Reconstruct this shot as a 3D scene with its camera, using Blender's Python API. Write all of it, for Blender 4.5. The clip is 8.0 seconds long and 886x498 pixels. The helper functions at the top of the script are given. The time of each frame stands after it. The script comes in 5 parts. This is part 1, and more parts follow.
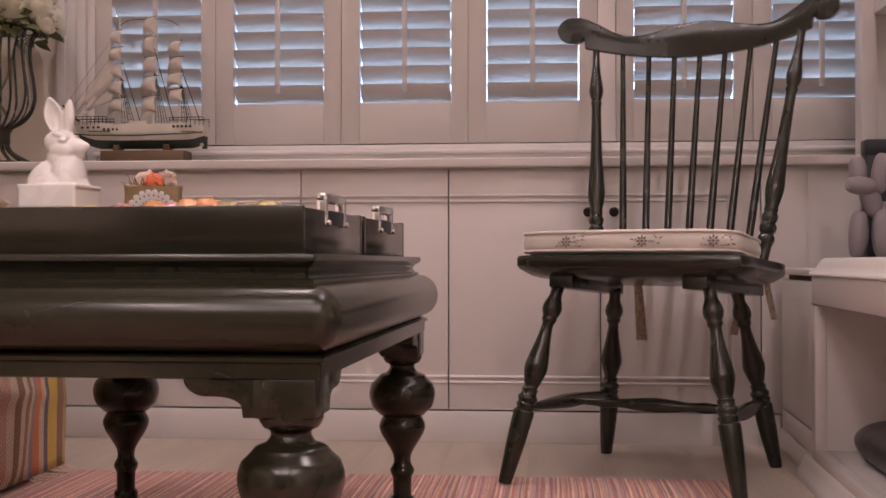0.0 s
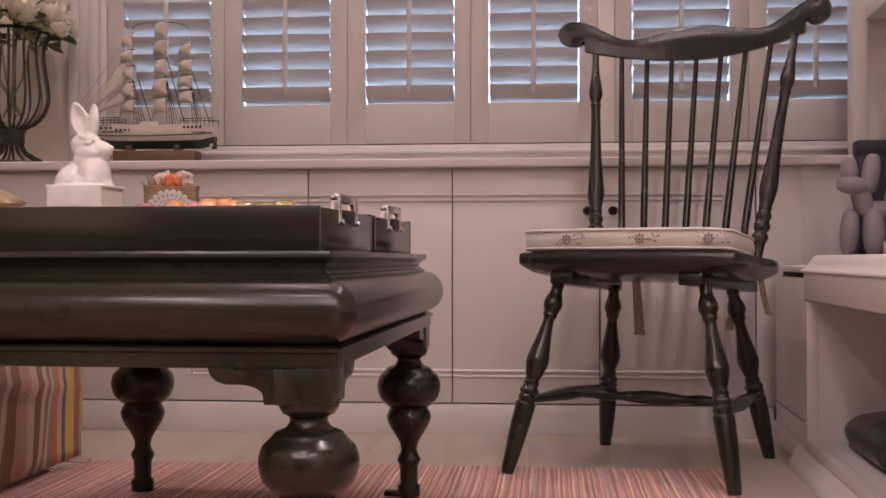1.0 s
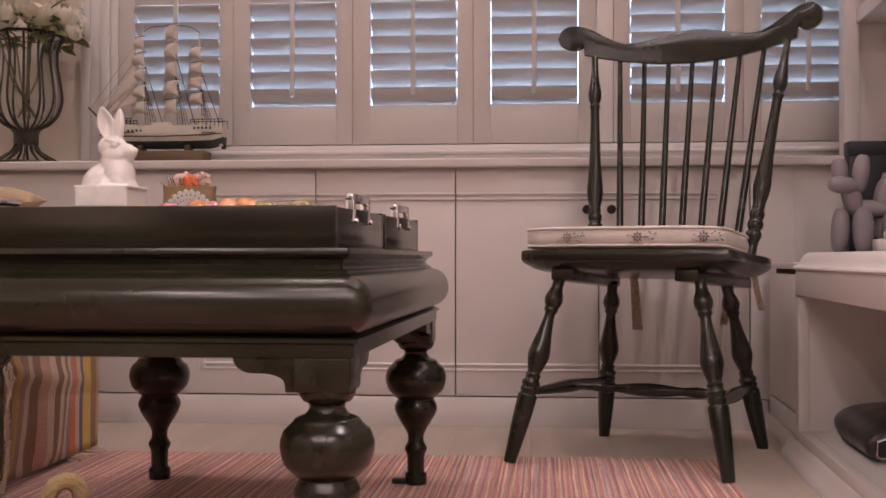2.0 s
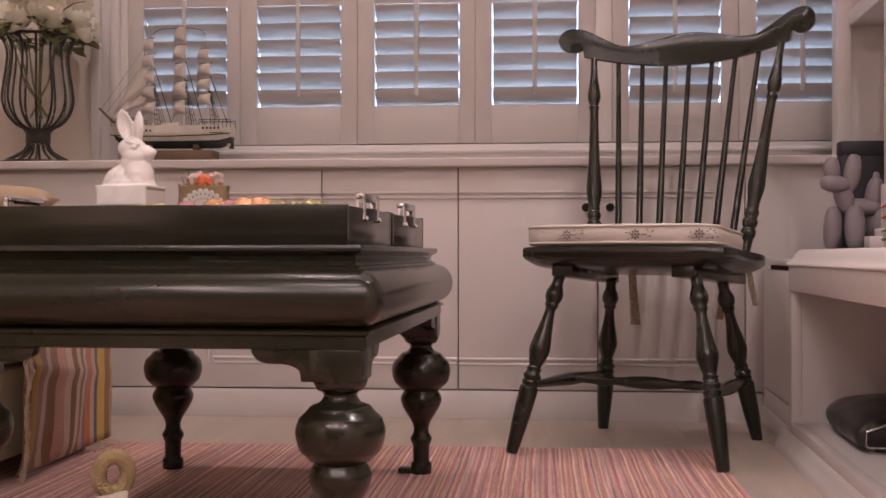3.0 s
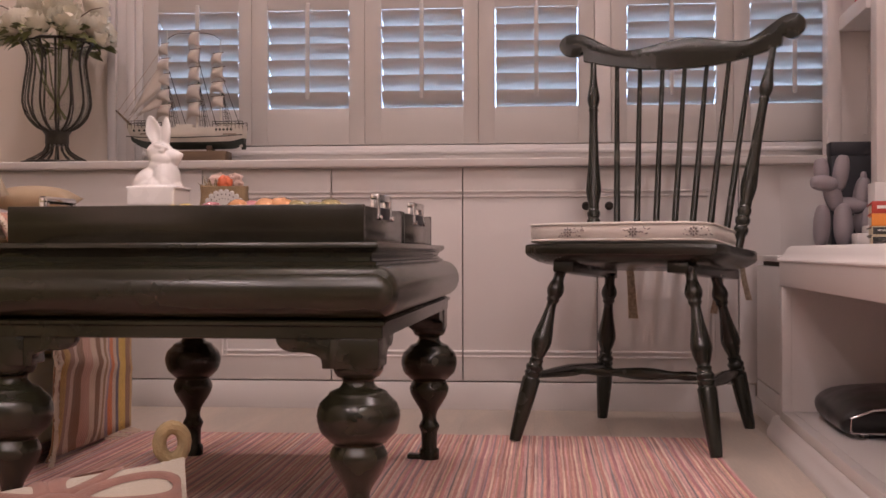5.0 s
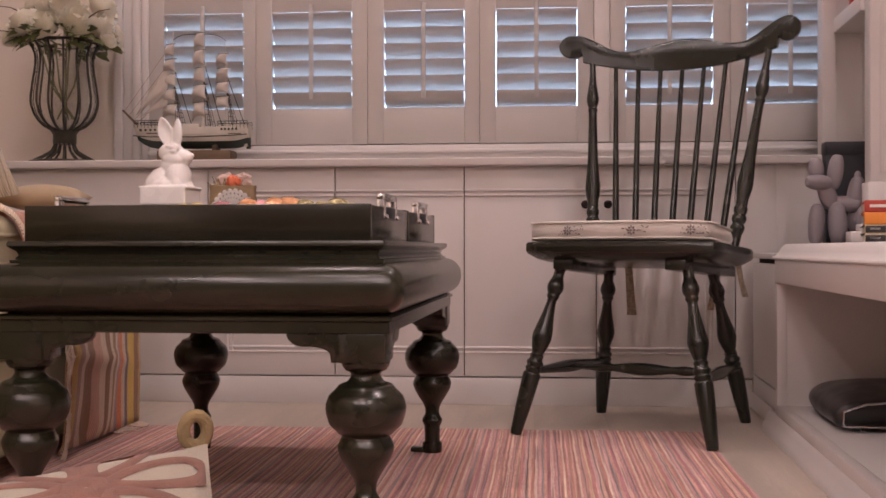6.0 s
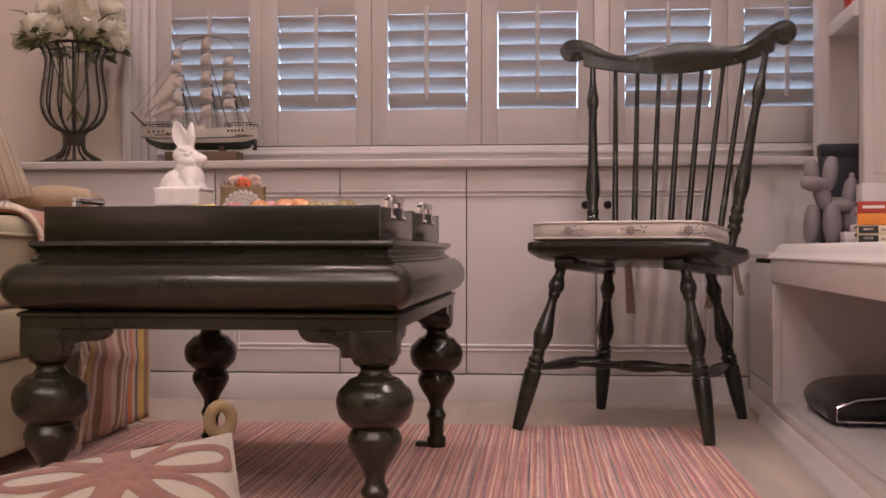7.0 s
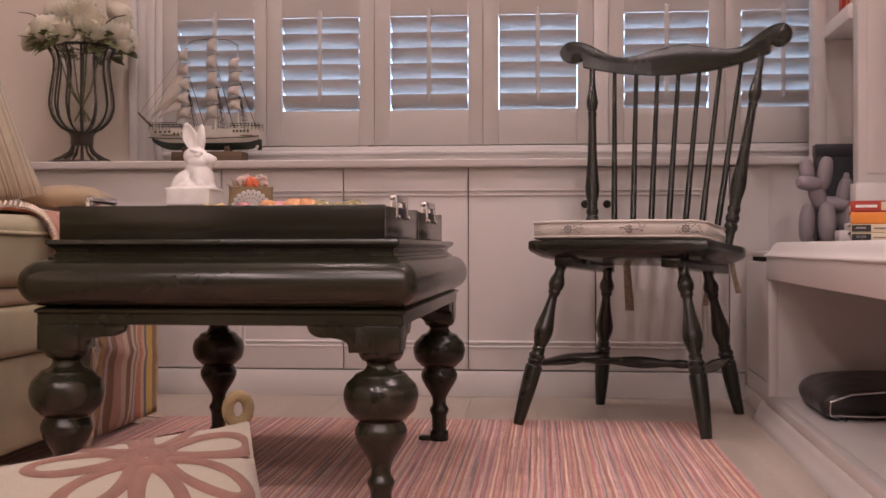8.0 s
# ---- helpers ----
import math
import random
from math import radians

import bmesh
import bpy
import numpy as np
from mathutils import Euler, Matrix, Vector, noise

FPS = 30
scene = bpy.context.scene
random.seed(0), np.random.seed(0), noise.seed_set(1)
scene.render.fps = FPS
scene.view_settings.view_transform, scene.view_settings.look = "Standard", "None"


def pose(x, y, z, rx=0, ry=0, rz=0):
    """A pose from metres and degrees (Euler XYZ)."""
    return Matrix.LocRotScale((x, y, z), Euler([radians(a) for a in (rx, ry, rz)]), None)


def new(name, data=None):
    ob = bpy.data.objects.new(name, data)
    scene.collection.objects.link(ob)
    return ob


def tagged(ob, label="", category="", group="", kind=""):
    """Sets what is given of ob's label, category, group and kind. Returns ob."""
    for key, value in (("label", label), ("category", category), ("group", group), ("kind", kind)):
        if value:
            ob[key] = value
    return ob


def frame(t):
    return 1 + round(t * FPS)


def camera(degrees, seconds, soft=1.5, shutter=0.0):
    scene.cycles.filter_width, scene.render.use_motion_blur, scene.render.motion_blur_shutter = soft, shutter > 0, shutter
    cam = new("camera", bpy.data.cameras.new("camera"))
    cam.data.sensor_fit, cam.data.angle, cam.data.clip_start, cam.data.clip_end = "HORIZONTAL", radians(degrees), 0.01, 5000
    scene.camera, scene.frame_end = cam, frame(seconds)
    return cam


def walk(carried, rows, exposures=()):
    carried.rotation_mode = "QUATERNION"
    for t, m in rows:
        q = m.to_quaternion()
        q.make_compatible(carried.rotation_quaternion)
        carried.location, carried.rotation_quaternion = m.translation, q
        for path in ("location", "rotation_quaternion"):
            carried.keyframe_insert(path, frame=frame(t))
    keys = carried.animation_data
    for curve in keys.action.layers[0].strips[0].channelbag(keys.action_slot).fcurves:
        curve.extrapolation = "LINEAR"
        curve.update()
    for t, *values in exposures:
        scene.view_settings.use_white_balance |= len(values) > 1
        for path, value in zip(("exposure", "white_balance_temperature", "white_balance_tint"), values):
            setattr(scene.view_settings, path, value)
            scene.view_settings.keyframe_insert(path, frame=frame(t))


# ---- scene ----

cam = camera(42.0, 8.0, soft=1.6)
ROWS = [
    (0.0, 0.0000, -0.0000, 0.4326, 5.112, 0.635, 0.026),
    (0.5, -0.0016, -0.0382, 0.4325, 5.114, 0.591, 0.026),
    (1.0, -0.0029, -0.0794, 0.4312, 5.095, 0.528, 0.017),
    (1.5, -0.0068, -0.1235, 0.4304, 5.029, 0.475, 0.007),
    (3.0, -0.0145, -0.2414, 0.4286, 4.919, 0.288, 0.020),
    (3.5, -0.0153, -0.2731, 0.4280, 4.914, 0.249, 0.045),
    (4.0, -0.0164, -0.3032, 0.4281, 4.924, 0.225, 0.067),
    (4.5, -0.0173, -0.3321, 0.4277, 4.933, 0.201, 0.076),
    (6.0, -0.0221, -0.4146, 0.4285, 4.856, 0.017, 0.064),
    (6.5, -0.0249, -0.4455, 0.4292, 4.827, -0.007, 0.034),
    (7.0, -0.0274, -0.4777, 0.4292, 4.808, -0.017, 0.028),
    (7.5, -0.0283, -0.5072, 0.4286, 4.808, -0.043, 0.032),
    (8.0, -0.0286, -0.5348, 0.4287, 4.806, -0.086, 0.039),
]
EXPOSURE = 0.0
walk(cam, [(t, pose(x, y, z, 90 + pitch, roll, yaw)) for t, x, y, z, yaw, pitch, roll in ROWS], [(0.0, EXPOSURE), (8.0, EXPOSURE)])

# ---- light ----
world = bpy.data.worlds.new("sky")
scene.world = world
world.use_nodes = True
wn = world.node_tree
sky = wn.nodes.new("ShaderNodeTexSky")
sky.sky_type, sky.sun_disc = "NISHITA", False
sky.sun_elevation, sky.sun_rotation = radians(14), radians(200)
wn.nodes["Background"].inputs["Strength"].default_value = 0.15
wn.links.new(sky.outputs[0], wn.nodes["Background"].inputs["Color"])

LAMP_COLOUR = (1.0, 0.805, 0.80)
# All unseen: window row inferred from table shadow and highlight, others added fill.
LAMPS = (
    (-0.40, 2.25, 2.5), (0.06, 2.25, 0.6), (0.52, 2.25, 2.0), (-0.86, 2.25, 1.2), (-1.32, 2.25, 4.8), (-0.62, 1.62, 3.0), (0.55, 1.30, 7.6), (-0.55, 0.0, 4.0),
    # Six fill lamps added behind the camera to brighten doors and floor.
    (0.60, -0.90, 18.0), (-0.35, -1.00, 13.0), (-1.30, -0.90, 15.5), (0.60, -2.00, 17.0), (-0.35, -2.05, 17.0), (-1.30, -2.00, 17.0))
CEILING = 2.4


# ---- materials ----
def nodes_of(name):
    m = bpy.data.materials.new(name)
    m.use_nodes = True
    t = m.node_tree
    return m, t, t.nodes["Principled BSDF"]


def noise_node(t, scale, detail=4.0, stretch=(1, 1, 1), coords="Object"):
    co = t.nodes.new("ShaderNodeTexCoord")
    mp = t.nodes.new("ShaderNodeMapping")
    mp.inputs["Scale"].default_value = stretch
    n = t.nodes.new("ShaderNodeTexNoise")
    n.inputs["Scale"].default_value, n.inputs["Detail"].default_value = scale, detail
    t.links.new(co.outputs[coords], mp.inputs[0])
    t.links.new(mp.outputs[0], n.inputs["Vector"])
    return n.outputs["Fac"]


def ramp(t, fac, stops, interpolation="LINEAR"):
    r = t.nodes.new("ShaderNodeValToRGB")
    r.color_ramp.interpolation = interpolation
    el = r.color_ramp.elements
    while len(el) < len(stops):
        el.new(0.5)
    for e, (p, c) in zip(el, stops):
        e.position, e.color = p, (*c, 1)
    t.links.new(fac, r.inputs[0])
    return r.outputs["Color"]


def mixed(t, fac, a, b, mode="MIX"):
    n = t.nodes.new("ShaderNodeMix")
    n.data_type, n.blend_type = "RGBA", mode
    for s, v in ((n.inputs["Factor"], fac), (n.inputs["A"], a), (n.inputs["B"], b)):
        if isinstance(v, bpy.types.NodeSocket):
            t.links.new(v, s)
        elif isinstance(v, (int, float)):
            s.default_value = v
        else:
            s.default_value = (*v, 1)
    return n.outputs["Result"]


def bumped(t, bsdf, height, strength, distance=0.002):
    b = t.nodes.new("ShaderNodeBump")
    b.inputs["Strength"].default_value, b.inputs["Distance"].default_value = strength, distance
    t.links.new(height, b.inputs["Height"])
    t.links.new(b.outputs[0], bsdf.inputs["Normal"])


def surface(name, colour, rough, metal=0.0, spread=0.12, coarse=6.0, fine=90.0, bump=0.15, stretch=(1, 1, 1), coat=0.0, sheen=0.0, rough_spread=0.1, specular=0.5):
    """A painted, cast, woven or metal surface: one base colour with slow and fine variation and a fine relief."""
    m, t, b = nodes_of(name)
    big, small = noise_node(t, coarse, 3, stretch), noise_node(t, fine, 5, stretch)
    dark = tuple(c * (1 - spread) for c in colour)
    lite = tuple(min(1, c * (1 + spread)) for c in colour)
    first = ramp(t, big, ((0.3, dark), (0.7, lite)))
    second = ramp(t, small, ((0.25, (1 - spread * 0.6,) * 3), (0.75, (1, 1, 1))))
    t.links.new(mixed(t, 1.0, first, second, "MULTIPLY"), b.inputs["Base Color"])
    t.links.new(ramp(t, big, ((0.3, (max(0.02, rough - rough_spread),) * 3), (0.7, (min(1, rough + rough_spread),) * 3))), b.inputs["Roughness"])
    b.inputs["Metallic"].default_value, b.inputs["Coat Weight"].default_value, b.inputs["Coat Roughness"].default_value = metal, coat, 0.22
    b.inputs["Sheen Weight"].default_value, b.inputs["Specular IOR Level"].default_value = sheen, specular
    if bump:
        bumped(t, b, small, bump)
    return m


def stripes(name, stops, period, axis=0, rough=0.9, weave=900.0, jitter=0.15, lines=0.0, twill=0.0):
    """Woven cloth striped across one axis of the object."""
    m, t, b = nodes_of(name)
    co = t.nodes.new("ShaderNodeTexCoord")
    sep = t.nodes.new("ShaderNodeSeparateXYZ")
    t.links.new(co.outputs["Object"], sep.inputs[0])
    along = sep.outputs[axis]
    wob = noise_node(t, 7.0, 2)
    k = t.nodes.new("ShaderNodeMath")
    k.operation = "MULTIPLY_ADD"
    t.links.new(wob, k.inputs[0])
    k.inputs[1].default_value = jitter * period
    t.links.new(along, k.inputs[2])
    d = t.nodes.new("ShaderNodeMath")
    d.operation = "DIVIDE"
    t.links.new(k.outputs[0], d.inputs[0])
    d.inputs[1].default_value = period
    f = t.nodes.new("ShaderNodeMath")
    f.operation = "FRACT"
    t.links.new(d.outputs[0], f.inputs[0])
    c = ramp(t, f.outputs[0], stops, "CONSTANT")
    grain = noise_node(t, weave, 2)
    blot = noise_node(t, 12.0, 3)
    c = mixed(t, 1.0, c, ramp(t, grain, ((0.3, (0.66, 0.66, 0.66)), (0.7, (1.1, 1.1, 1.1)))), "MULTIPLY")
    c = mixed(t, 1.0, c, ramp(t, blot, ((0.3, (0.86, 0.86, 0.86)), (0.7, (1, 1, 1)))), "MULTIPLY")
    if lines:
        across = [0.012, 0.012, 0.012]
        across[axis] = 1.0
        fine = noise_node(t, lines, 1.0, tuple(across))
        c = mixed(t, 1.0, c, ramp(t, fine, ((0.33, (0.56, 0.53, 0.56)), (0.42, (1.0, 0.98, 0.98)), (0.56, (1.08, 1.08, 1.08)), (0.66, (1.32, 1.36, 1.36)))), "MULTIPLY")
    if lines:
        dash = [0.30, 0.30, 0.30]
        dash[axis] = 1.0
        yarn = noise_node(t, 230.0, 1.5, tuple(dash))
        c = mixed(t, 1.0, c, ramp(t, yarn, ((0.36, (0.86, 0.84, 0.85)), (0.48, (1.0, 1.0, 1.0)), (0.66, (1.07, 1.08, 1.08)))), "MULTIPLY")
    if twill:
        wave = t.nodes.new("ShaderNodeTexWave")
        wave.bands_direction = "DIAGONAL"
        wave.inputs["Scale"].default_value, wave.inputs["Distortion"].default_value = twill, 1.2
        wave.inputs["Detail Scale"].default_value = 30.0
        t.links.new(co.outputs["Object"], wave.inputs["Vector"])
        c = mixed(t, 1.0, c, ramp(t, wave.outputs["Fac"], ((0.1, (0.66, 0.63, 0.62)), (0.8, (1.22, 1.21, 1.20)))), "MULTIPLY")
    t.links.new(c, b.inputs["Base Color"])
    b.inputs["Roughness"].default_value = rough
    b.inputs["Sheen Weight"].default_value = 0.2
    bumped(t, b, grain, 0.5, 0.001)
    return m


WHITE = surface("white_cabinet_paint", (0.67, 0.64, 0.625), 0.42, spread=0.03, coarse=3, fine=140, bump=0.04)
WALL = surface("wall_paint", (0.76, 0.68, 0.60), 0.85, spread=0.03, coarse=2, fine=220, bump=0.10)
# Chosen dark for the unseen south wall so glossy black fronts reflect little.
DARK_REFLECTED = surface("dark_reflected_wall", (0.10, 0.083, 0.068), 0.85, spread=0.04, coarse=2, fine=220, bump=0.10)
CEIL = surface("ceiling_paint", (0.8, 0.79, 0.77), 0.9, spread=0.02, coarse=2, fine=200, bump=0.05)
SLAT = surface("shutter_paint", (0.525, 0.495, 0.470), 0.35, spread=0.02, coarse=5, fine=160, bump=0.03)
BOARD = surface("pale_floor_board", (0.46, 0.39, 0.33), 0.42, spread=0.20, coarse=3, fine=40, bump=0.06, stretch=(6, 0.6, 1))
# Dark brown on the carcasses paints in the shade seen through door gaps.
GAP_SHADE = surface("gap_shade", (0.10, 0.085, 0.075), 0.9, spread=0.1, bump=0)
BLACK = surface("black_brown_lacquer", (0.018, 0.018, 0.010), 0.25, spread=0.25, coarse=5, fine=60, bump=0.003, specular=0.33, coat=0.28, rough_spread=0.02)
TRAYM = surface("dark_tray_lacquer", (0.014, 0.012, 0.006), 0.21, specular=0.4, coat=0.35, spread=0.2, coarse=6, fine=90, bump=0.004, rough_spread=0.03)
CHAIRM = surface("black_chair_paint", (0.020, 0.021, 0.015), 0.24, spread=0.18, coarse=14, fine=120, bump=0.02, coat=0.25, rough_spread=0.05, specular=0.4)
CHROME = surface("chrome", (0.72, 0.72, 0.74), 0.14, metal=1.0, spread=0.05, bump=0.0, rough_spread=0.05)
IRON = surface("black_wrought_iron", (0.055, 0.048, 0.036), 0.36, metal=0.4, spread=0.3, coarse=30, fine=200, bump=0.2)
KNOB = surface("dark_bronze", (0.035, 0.028, 0.024), 0.4, metal=0.6, spread=0.3, coarse=40, fine=200, bump=0.1)
CERAMIC = surface("white_glazed_ceramic", (0.82, 0.81, 0.80), 0.22, spread=0.02, coarse=12, fine=80, bump=0.03, coat=0.3)
DOGM = surface("mauve_grey_matte_resin", (0.25, 0.22, 0.24), 0.5, spread=0.06, coarse=10, fine=140, bump=0.05)
LINEN = surface("beige_linen", (0.43, 0.385, 0.235), 0.95, spread=0.11, coarse=9, fine=380, bump=0.9, sheen=0.2)
LINEN_TAN = surface("tan_linen_welt", (0.40, 0.30, 0.19), 0.95, spread=0.10, coarse=8, fine=520, bump=0.5, sheen=0.2)
CANVAS = surface("cream_canvas", (0.30, 0.26, 0.205), 0.95, spread=0.07, coarse=5, fine=600, bump=0.6, sheen=0.2)
BROWN_WOOL = surface("rose_brown_wool", (0.185, 0.092, 0.070), 0.98, spread=0.18, coarse=30, fine=600, bump=0.7, sheen=0.08)
OCHRE_WOOL = surface("ochre_wool", (0.36, 0.25, 0.06), 0.98, spread=0.18, coarse=30, fine=600, bump=0.7, sheen=0.3)
OLIVE_ROPE = surface("olive_cord", (0.22, 0.16, 0.08), 0.95, spread=0.2, coarse=60, fine=600, bump=0.8)
COTTON = surface("cream_cotton", (0.66, 0.62, 0.57), 0.95, spread=0.05, coarse=9, fine=500, bump=0.4, sheen=0.2)
SPRIG = surface("grey_printed_ink", (0.24, 0.21, 0.20), 0.95, spread=0.2, coarse=60, fine=400, bump=0.2)
RIBBON = surface("buff_ribbon", (0.48, 0.40, 0.30), 0.9, spread=0.35, coarse=130, fine=500, bump=0.3)
FRINGE = surface("cream_fringe_yarn", (0.68, 0.56, 0.45), 0.95, spread=0.12, coarse=40, fine=600, bump=0.5)
NAVY = surface("dark_navy_board", (0.020, 0.022, 0.030), 0.5, spread=0.15, coarse=8, fine=120, bump=0.05)
DEVICE = surface("black_plastic", (0.018, 0.017, 0.016), 0.36, spread=0.2, coarse=12, fine=300, bump=0.06)
PAPER = surface("book_pages", (0.66, 0.58, 0.45), 0.9, spread=0.1, coarse=20, fine=300, bump=0.2, stretch=(1, 1, 20))
RED_BOOK = surface("red_book_cloth", (0.42, 0.045, 0.028), 0.55, spread=0.1, coarse=14, fine=300, bump=0.1)
ORANGE_BOOK = surface("orange_book_cloth", (0.72, 0.24, 0.035), 0.5, spread=0.06, coarse=14, fine=300, bump=0.1)
BLACK_BOOK = surface("black_book_cloth", (0.025, 0.022, 0.02), 0.5, spread=0.2, coarse=14, fine=300, bump=0.1)
CREAM_BOOK = surface("cream_book_cloth", (0.66, 0.56, 0.40), 0.6, spread=0.08, coarse=14, fine=300, bump=0.1)
WHITE_INK = surface("white_print", (0.78, 0.75, 0.7), 0.7, spread=0.03, bump=0)
BURLAP = surface("brown_burlap", (0.30, 0.21, 0.12), 0.98, spread=0.2, coarse=25, fine=420, bump=0.9)
TISSUE = surface("pink_tissue", (0.60, 0.45, 0.40), 0.8, spread=0.15, coarse=40, fine=200, bump=0.3)
CORAL = surface("coral_wrapping", (0.70, 0.16, 0.07), 0.45, spread=0.15, coarse=60, fine=200, bump=0.1)
PINK_FOIL = surface("pink_foil", (0.60, 0.26, 0.28), 0.25, metal=0.3, spread=0.2, coarse=60, fine=200, bump=0.3)
ORANGE_FOIL = surface("orange_foil", (0.70, 0.34, 0.16), 0.25, metal=0.3, spread=0.2, coarse=60, fine=200, bump=0.3)
GOLD_FOIL = surface("gold_foil", (0.46, 0.38, 0.19), 0.25, metal=0.5, spread=0.2, coarse=60, fine=200, bump=0.3)
YELLOW = surface("yellow_wrapping", (0.72, 0.56, 0.20), 0.4, spread=0.12, coarse=60, fine=200, bump=0.1)
LACE = surface("white_lace_paper", (0.66, 0.63, 0.60), 0.9, spread=0.05, coarse=50, fine=300, bump=0.3)
HULL_WHITE = surface("ivory_hull_paint", (0.58, 0.54, 0.47), 0.5, spread=0.08, coarse=20, fine=160, bump=0.1)
HULL_DARK = surface("dark_green_hull_paint", (0.022, 0.030, 0.022), 0.4, spread=0.2, coarse=20, fine=160, bump=0.1)
WALNUT = surface("walnut_wood", (0.12, 0.075, 0.042), 0.5, spread=0.25, coarse=9, fine=80, bump=0.2, stretch=(0.3, 3, 3))
SAIL = surface("aged_sail_cloth", (0.50, 0.45, 0.40), 0.95, spread=0.1, coarse=14, fine=300, bump=0.3)
THREAD = surface("dark_rigging_thread", (0.03, 0.026, 0.022), 0.9, spread=0.2, coarse=40, bump=0)
BUFF_THREAD = surface("buff_rigging_thread", (0.36, 0.26, 0.17), 0.9, spread=0.2, coarse=40, bump=0)
PETAL = surface("ivory_petal", (0.80, 0.76, 0.64), 0.7, spread=0.08, coarse=30, fine=200, bump=0.15, sheen=0.2)
LEAF = surface("rose_leaf", (0.20, 0.22, 0.085), 0.6, spread=0.35, coarse=25, fine=160, bump=0.2)
STEM = surface("dry_twig", (0.13, 0.08, 0.05), 0.8, spread=0.2, coarse=40, bump=0.2)

def glass_material():
    m, t, b = nodes_of("clear_glass")
    b.inputs["Base Color"].default_value = (0.96, 0.98, 0.98, 1)
    b.inputs["Roughness"].default_value, b.inputs["Transmission Weight"].default_value = 0.02, 1.0
    b.inputs["IOR"].default_value = 1.45
    return m


GLASS = glass_material()


def lens_material():
    m, t, b = nodes_of("lit_lamp_lens")
    b.inputs["Emission Color"].default_value = (*LAMP_COLOUR, 1)
    b.inputs["Emission Strength"].default_value = 6.0
    return m


LENS = lens_material()
RUG = stripes("pink_striped_rug_weave", (
    (0.00, (0.58, 0.27, 0.22)), (0.04, (0.70, 0.44, 0.33)), (0.07, (0.47, 0.18, 0.17)), (0.10, (0.75, 0.56, 0.44)), (0.135, (0.63, 0.33, 0.30)),
    (0.18, (0.27, 0.19, 0.18)), (0.198, (0.66, 0.35, 0.29)), (0.25, (0.74, 0.55, 0.34)), (0.275, (0.57, 0.23, 0.22)), (0.33, (0.68, 0.41, 0.38)),
    (0.38, (0.22, 0.18, 0.20)), (0.40, (0.72, 0.46, 0.36)), (0.45, (0.54, 0.23, 0.19)), (0.50, (0.77, 0.59, 0.49)), (0.535, (0.65, 0.37, 0.35)),
    (0.60, (0.31, 0.28, 0.31)), (0.622, (0.66, 0.36, 0.28)), (0.67, (0.50, 0.20, 0.22)), (0.72, (0.75, 0.51, 0.44)), (0.77, (0.61, 0.31, 0.29)), (0.82, (0.29, 0.18, 0.22)),
    (0.842, (0.66, 0.33, 0.28)), (0.90, (0.76, 0.58, 0.46)), (0.93, (0.55, 0.24, 0.20)), (0.965, (0.66, 0.38, 0.35))), 0.134, 0, jitter=0.05, lines=190.0)
THROW = stripes("striped_woven_throw", (
    (0.00, (0.37, 0.21, 0.13)), (0.10, (0.71, 0.56, 0.44)), (0.17, (0.31, 0.17, 0.09)), (0.26, (0.66, 0.40, 0.30)), (0.34, (0.78, 0.63, 0.49)), (0.40, (0.30, 0.16, 0.08)),
    (0.455, (0.78, 0.66, 0.52)), (0.50, (0.37, 0.21, 0.08)), (0.545, (0.78, 0.63, 0.49)), (0.59, (0.40, 0.31, 0.36)), (0.63, (0.78, 0.23, 0.06)),
    (0.69, (0.75, 0.59, 0.44)), (0.735, (0.16, 0.13, 0.18)), (0.775, (0.78, 0.54, 0.09)), (0.87, (0.34, 0.18, 0.08)), (0.93, (0.62, 0.39, 0.10))), 0.47, 1, jitter=0.03, twill=72.0)
THROW_ROSE = stripes("rose_woven_throw", (
    (0.0, (0.52, 0.22, 0.15)), (0.3, (0.60, 0.36, 0.25)), (0.45, (0.44, 0.15, 0.09)), (0.7, (0.40, 0.27, 0.25)), (0.85, (0.56, 0.24, 0.12))), 0.045, 1)
PALE, LINE, BAND = (0.54, 0.475, 0.355), (0.33, 0.275, 0.20), (0.44, 0.38, 0.28)
PLAID = stripes("plaid_linen", (
    (0.0, PALE), (0.10, LINE), (0.135, PALE), (0.18, LINE), (0.215, PALE), (0.26, BAND), (0.36, PALE), (0.41, LINE), (0.445, PALE),
    (0.60, BAND), (0.66, PALE), (0.72, LINE), (0.75, PALE), (0.86, BAND), (0.90, PALE)), 0.105, 0, jitter=0.02, twill=110.0)


# ---- building helpers ----
def finish(bm, name, material, sharp=35):
    bmesh.ops.recalc_face_normals(bm, faces=bm.faces)
    for e in bm.edges:
        if len(e.link_faces) == 2:
            e.smooth = e.calc_face_angle(0) < radians(sharp)
    for f in bm.faces:
        f.smooth = True
    me = bpy.data.meshes.new(name)
    bm.to_mesh(me)
    bm.free()
    me.materials.append(material)
    return me


def part(name, bm, material, parent=None, label="", sharp=35):
    """One mesh object under a thing or a part."""
    ob = new(name, finish(bm, name, material, sharp) if isinstance(bm, bmesh.types.BMesh) else bm)
    ob.parent = parent
    return tagged(ob, label=label)


def thing(name, label, category, x=0, y=0, z=0, rz=0, group="", kind=""):
    ob = new(name)
    ob.empty_display_size = 0.05
    ob.matrix_world = pose(x, y, z, 0, 0, rz)
    return tagged(ob, label, category, group, kind)


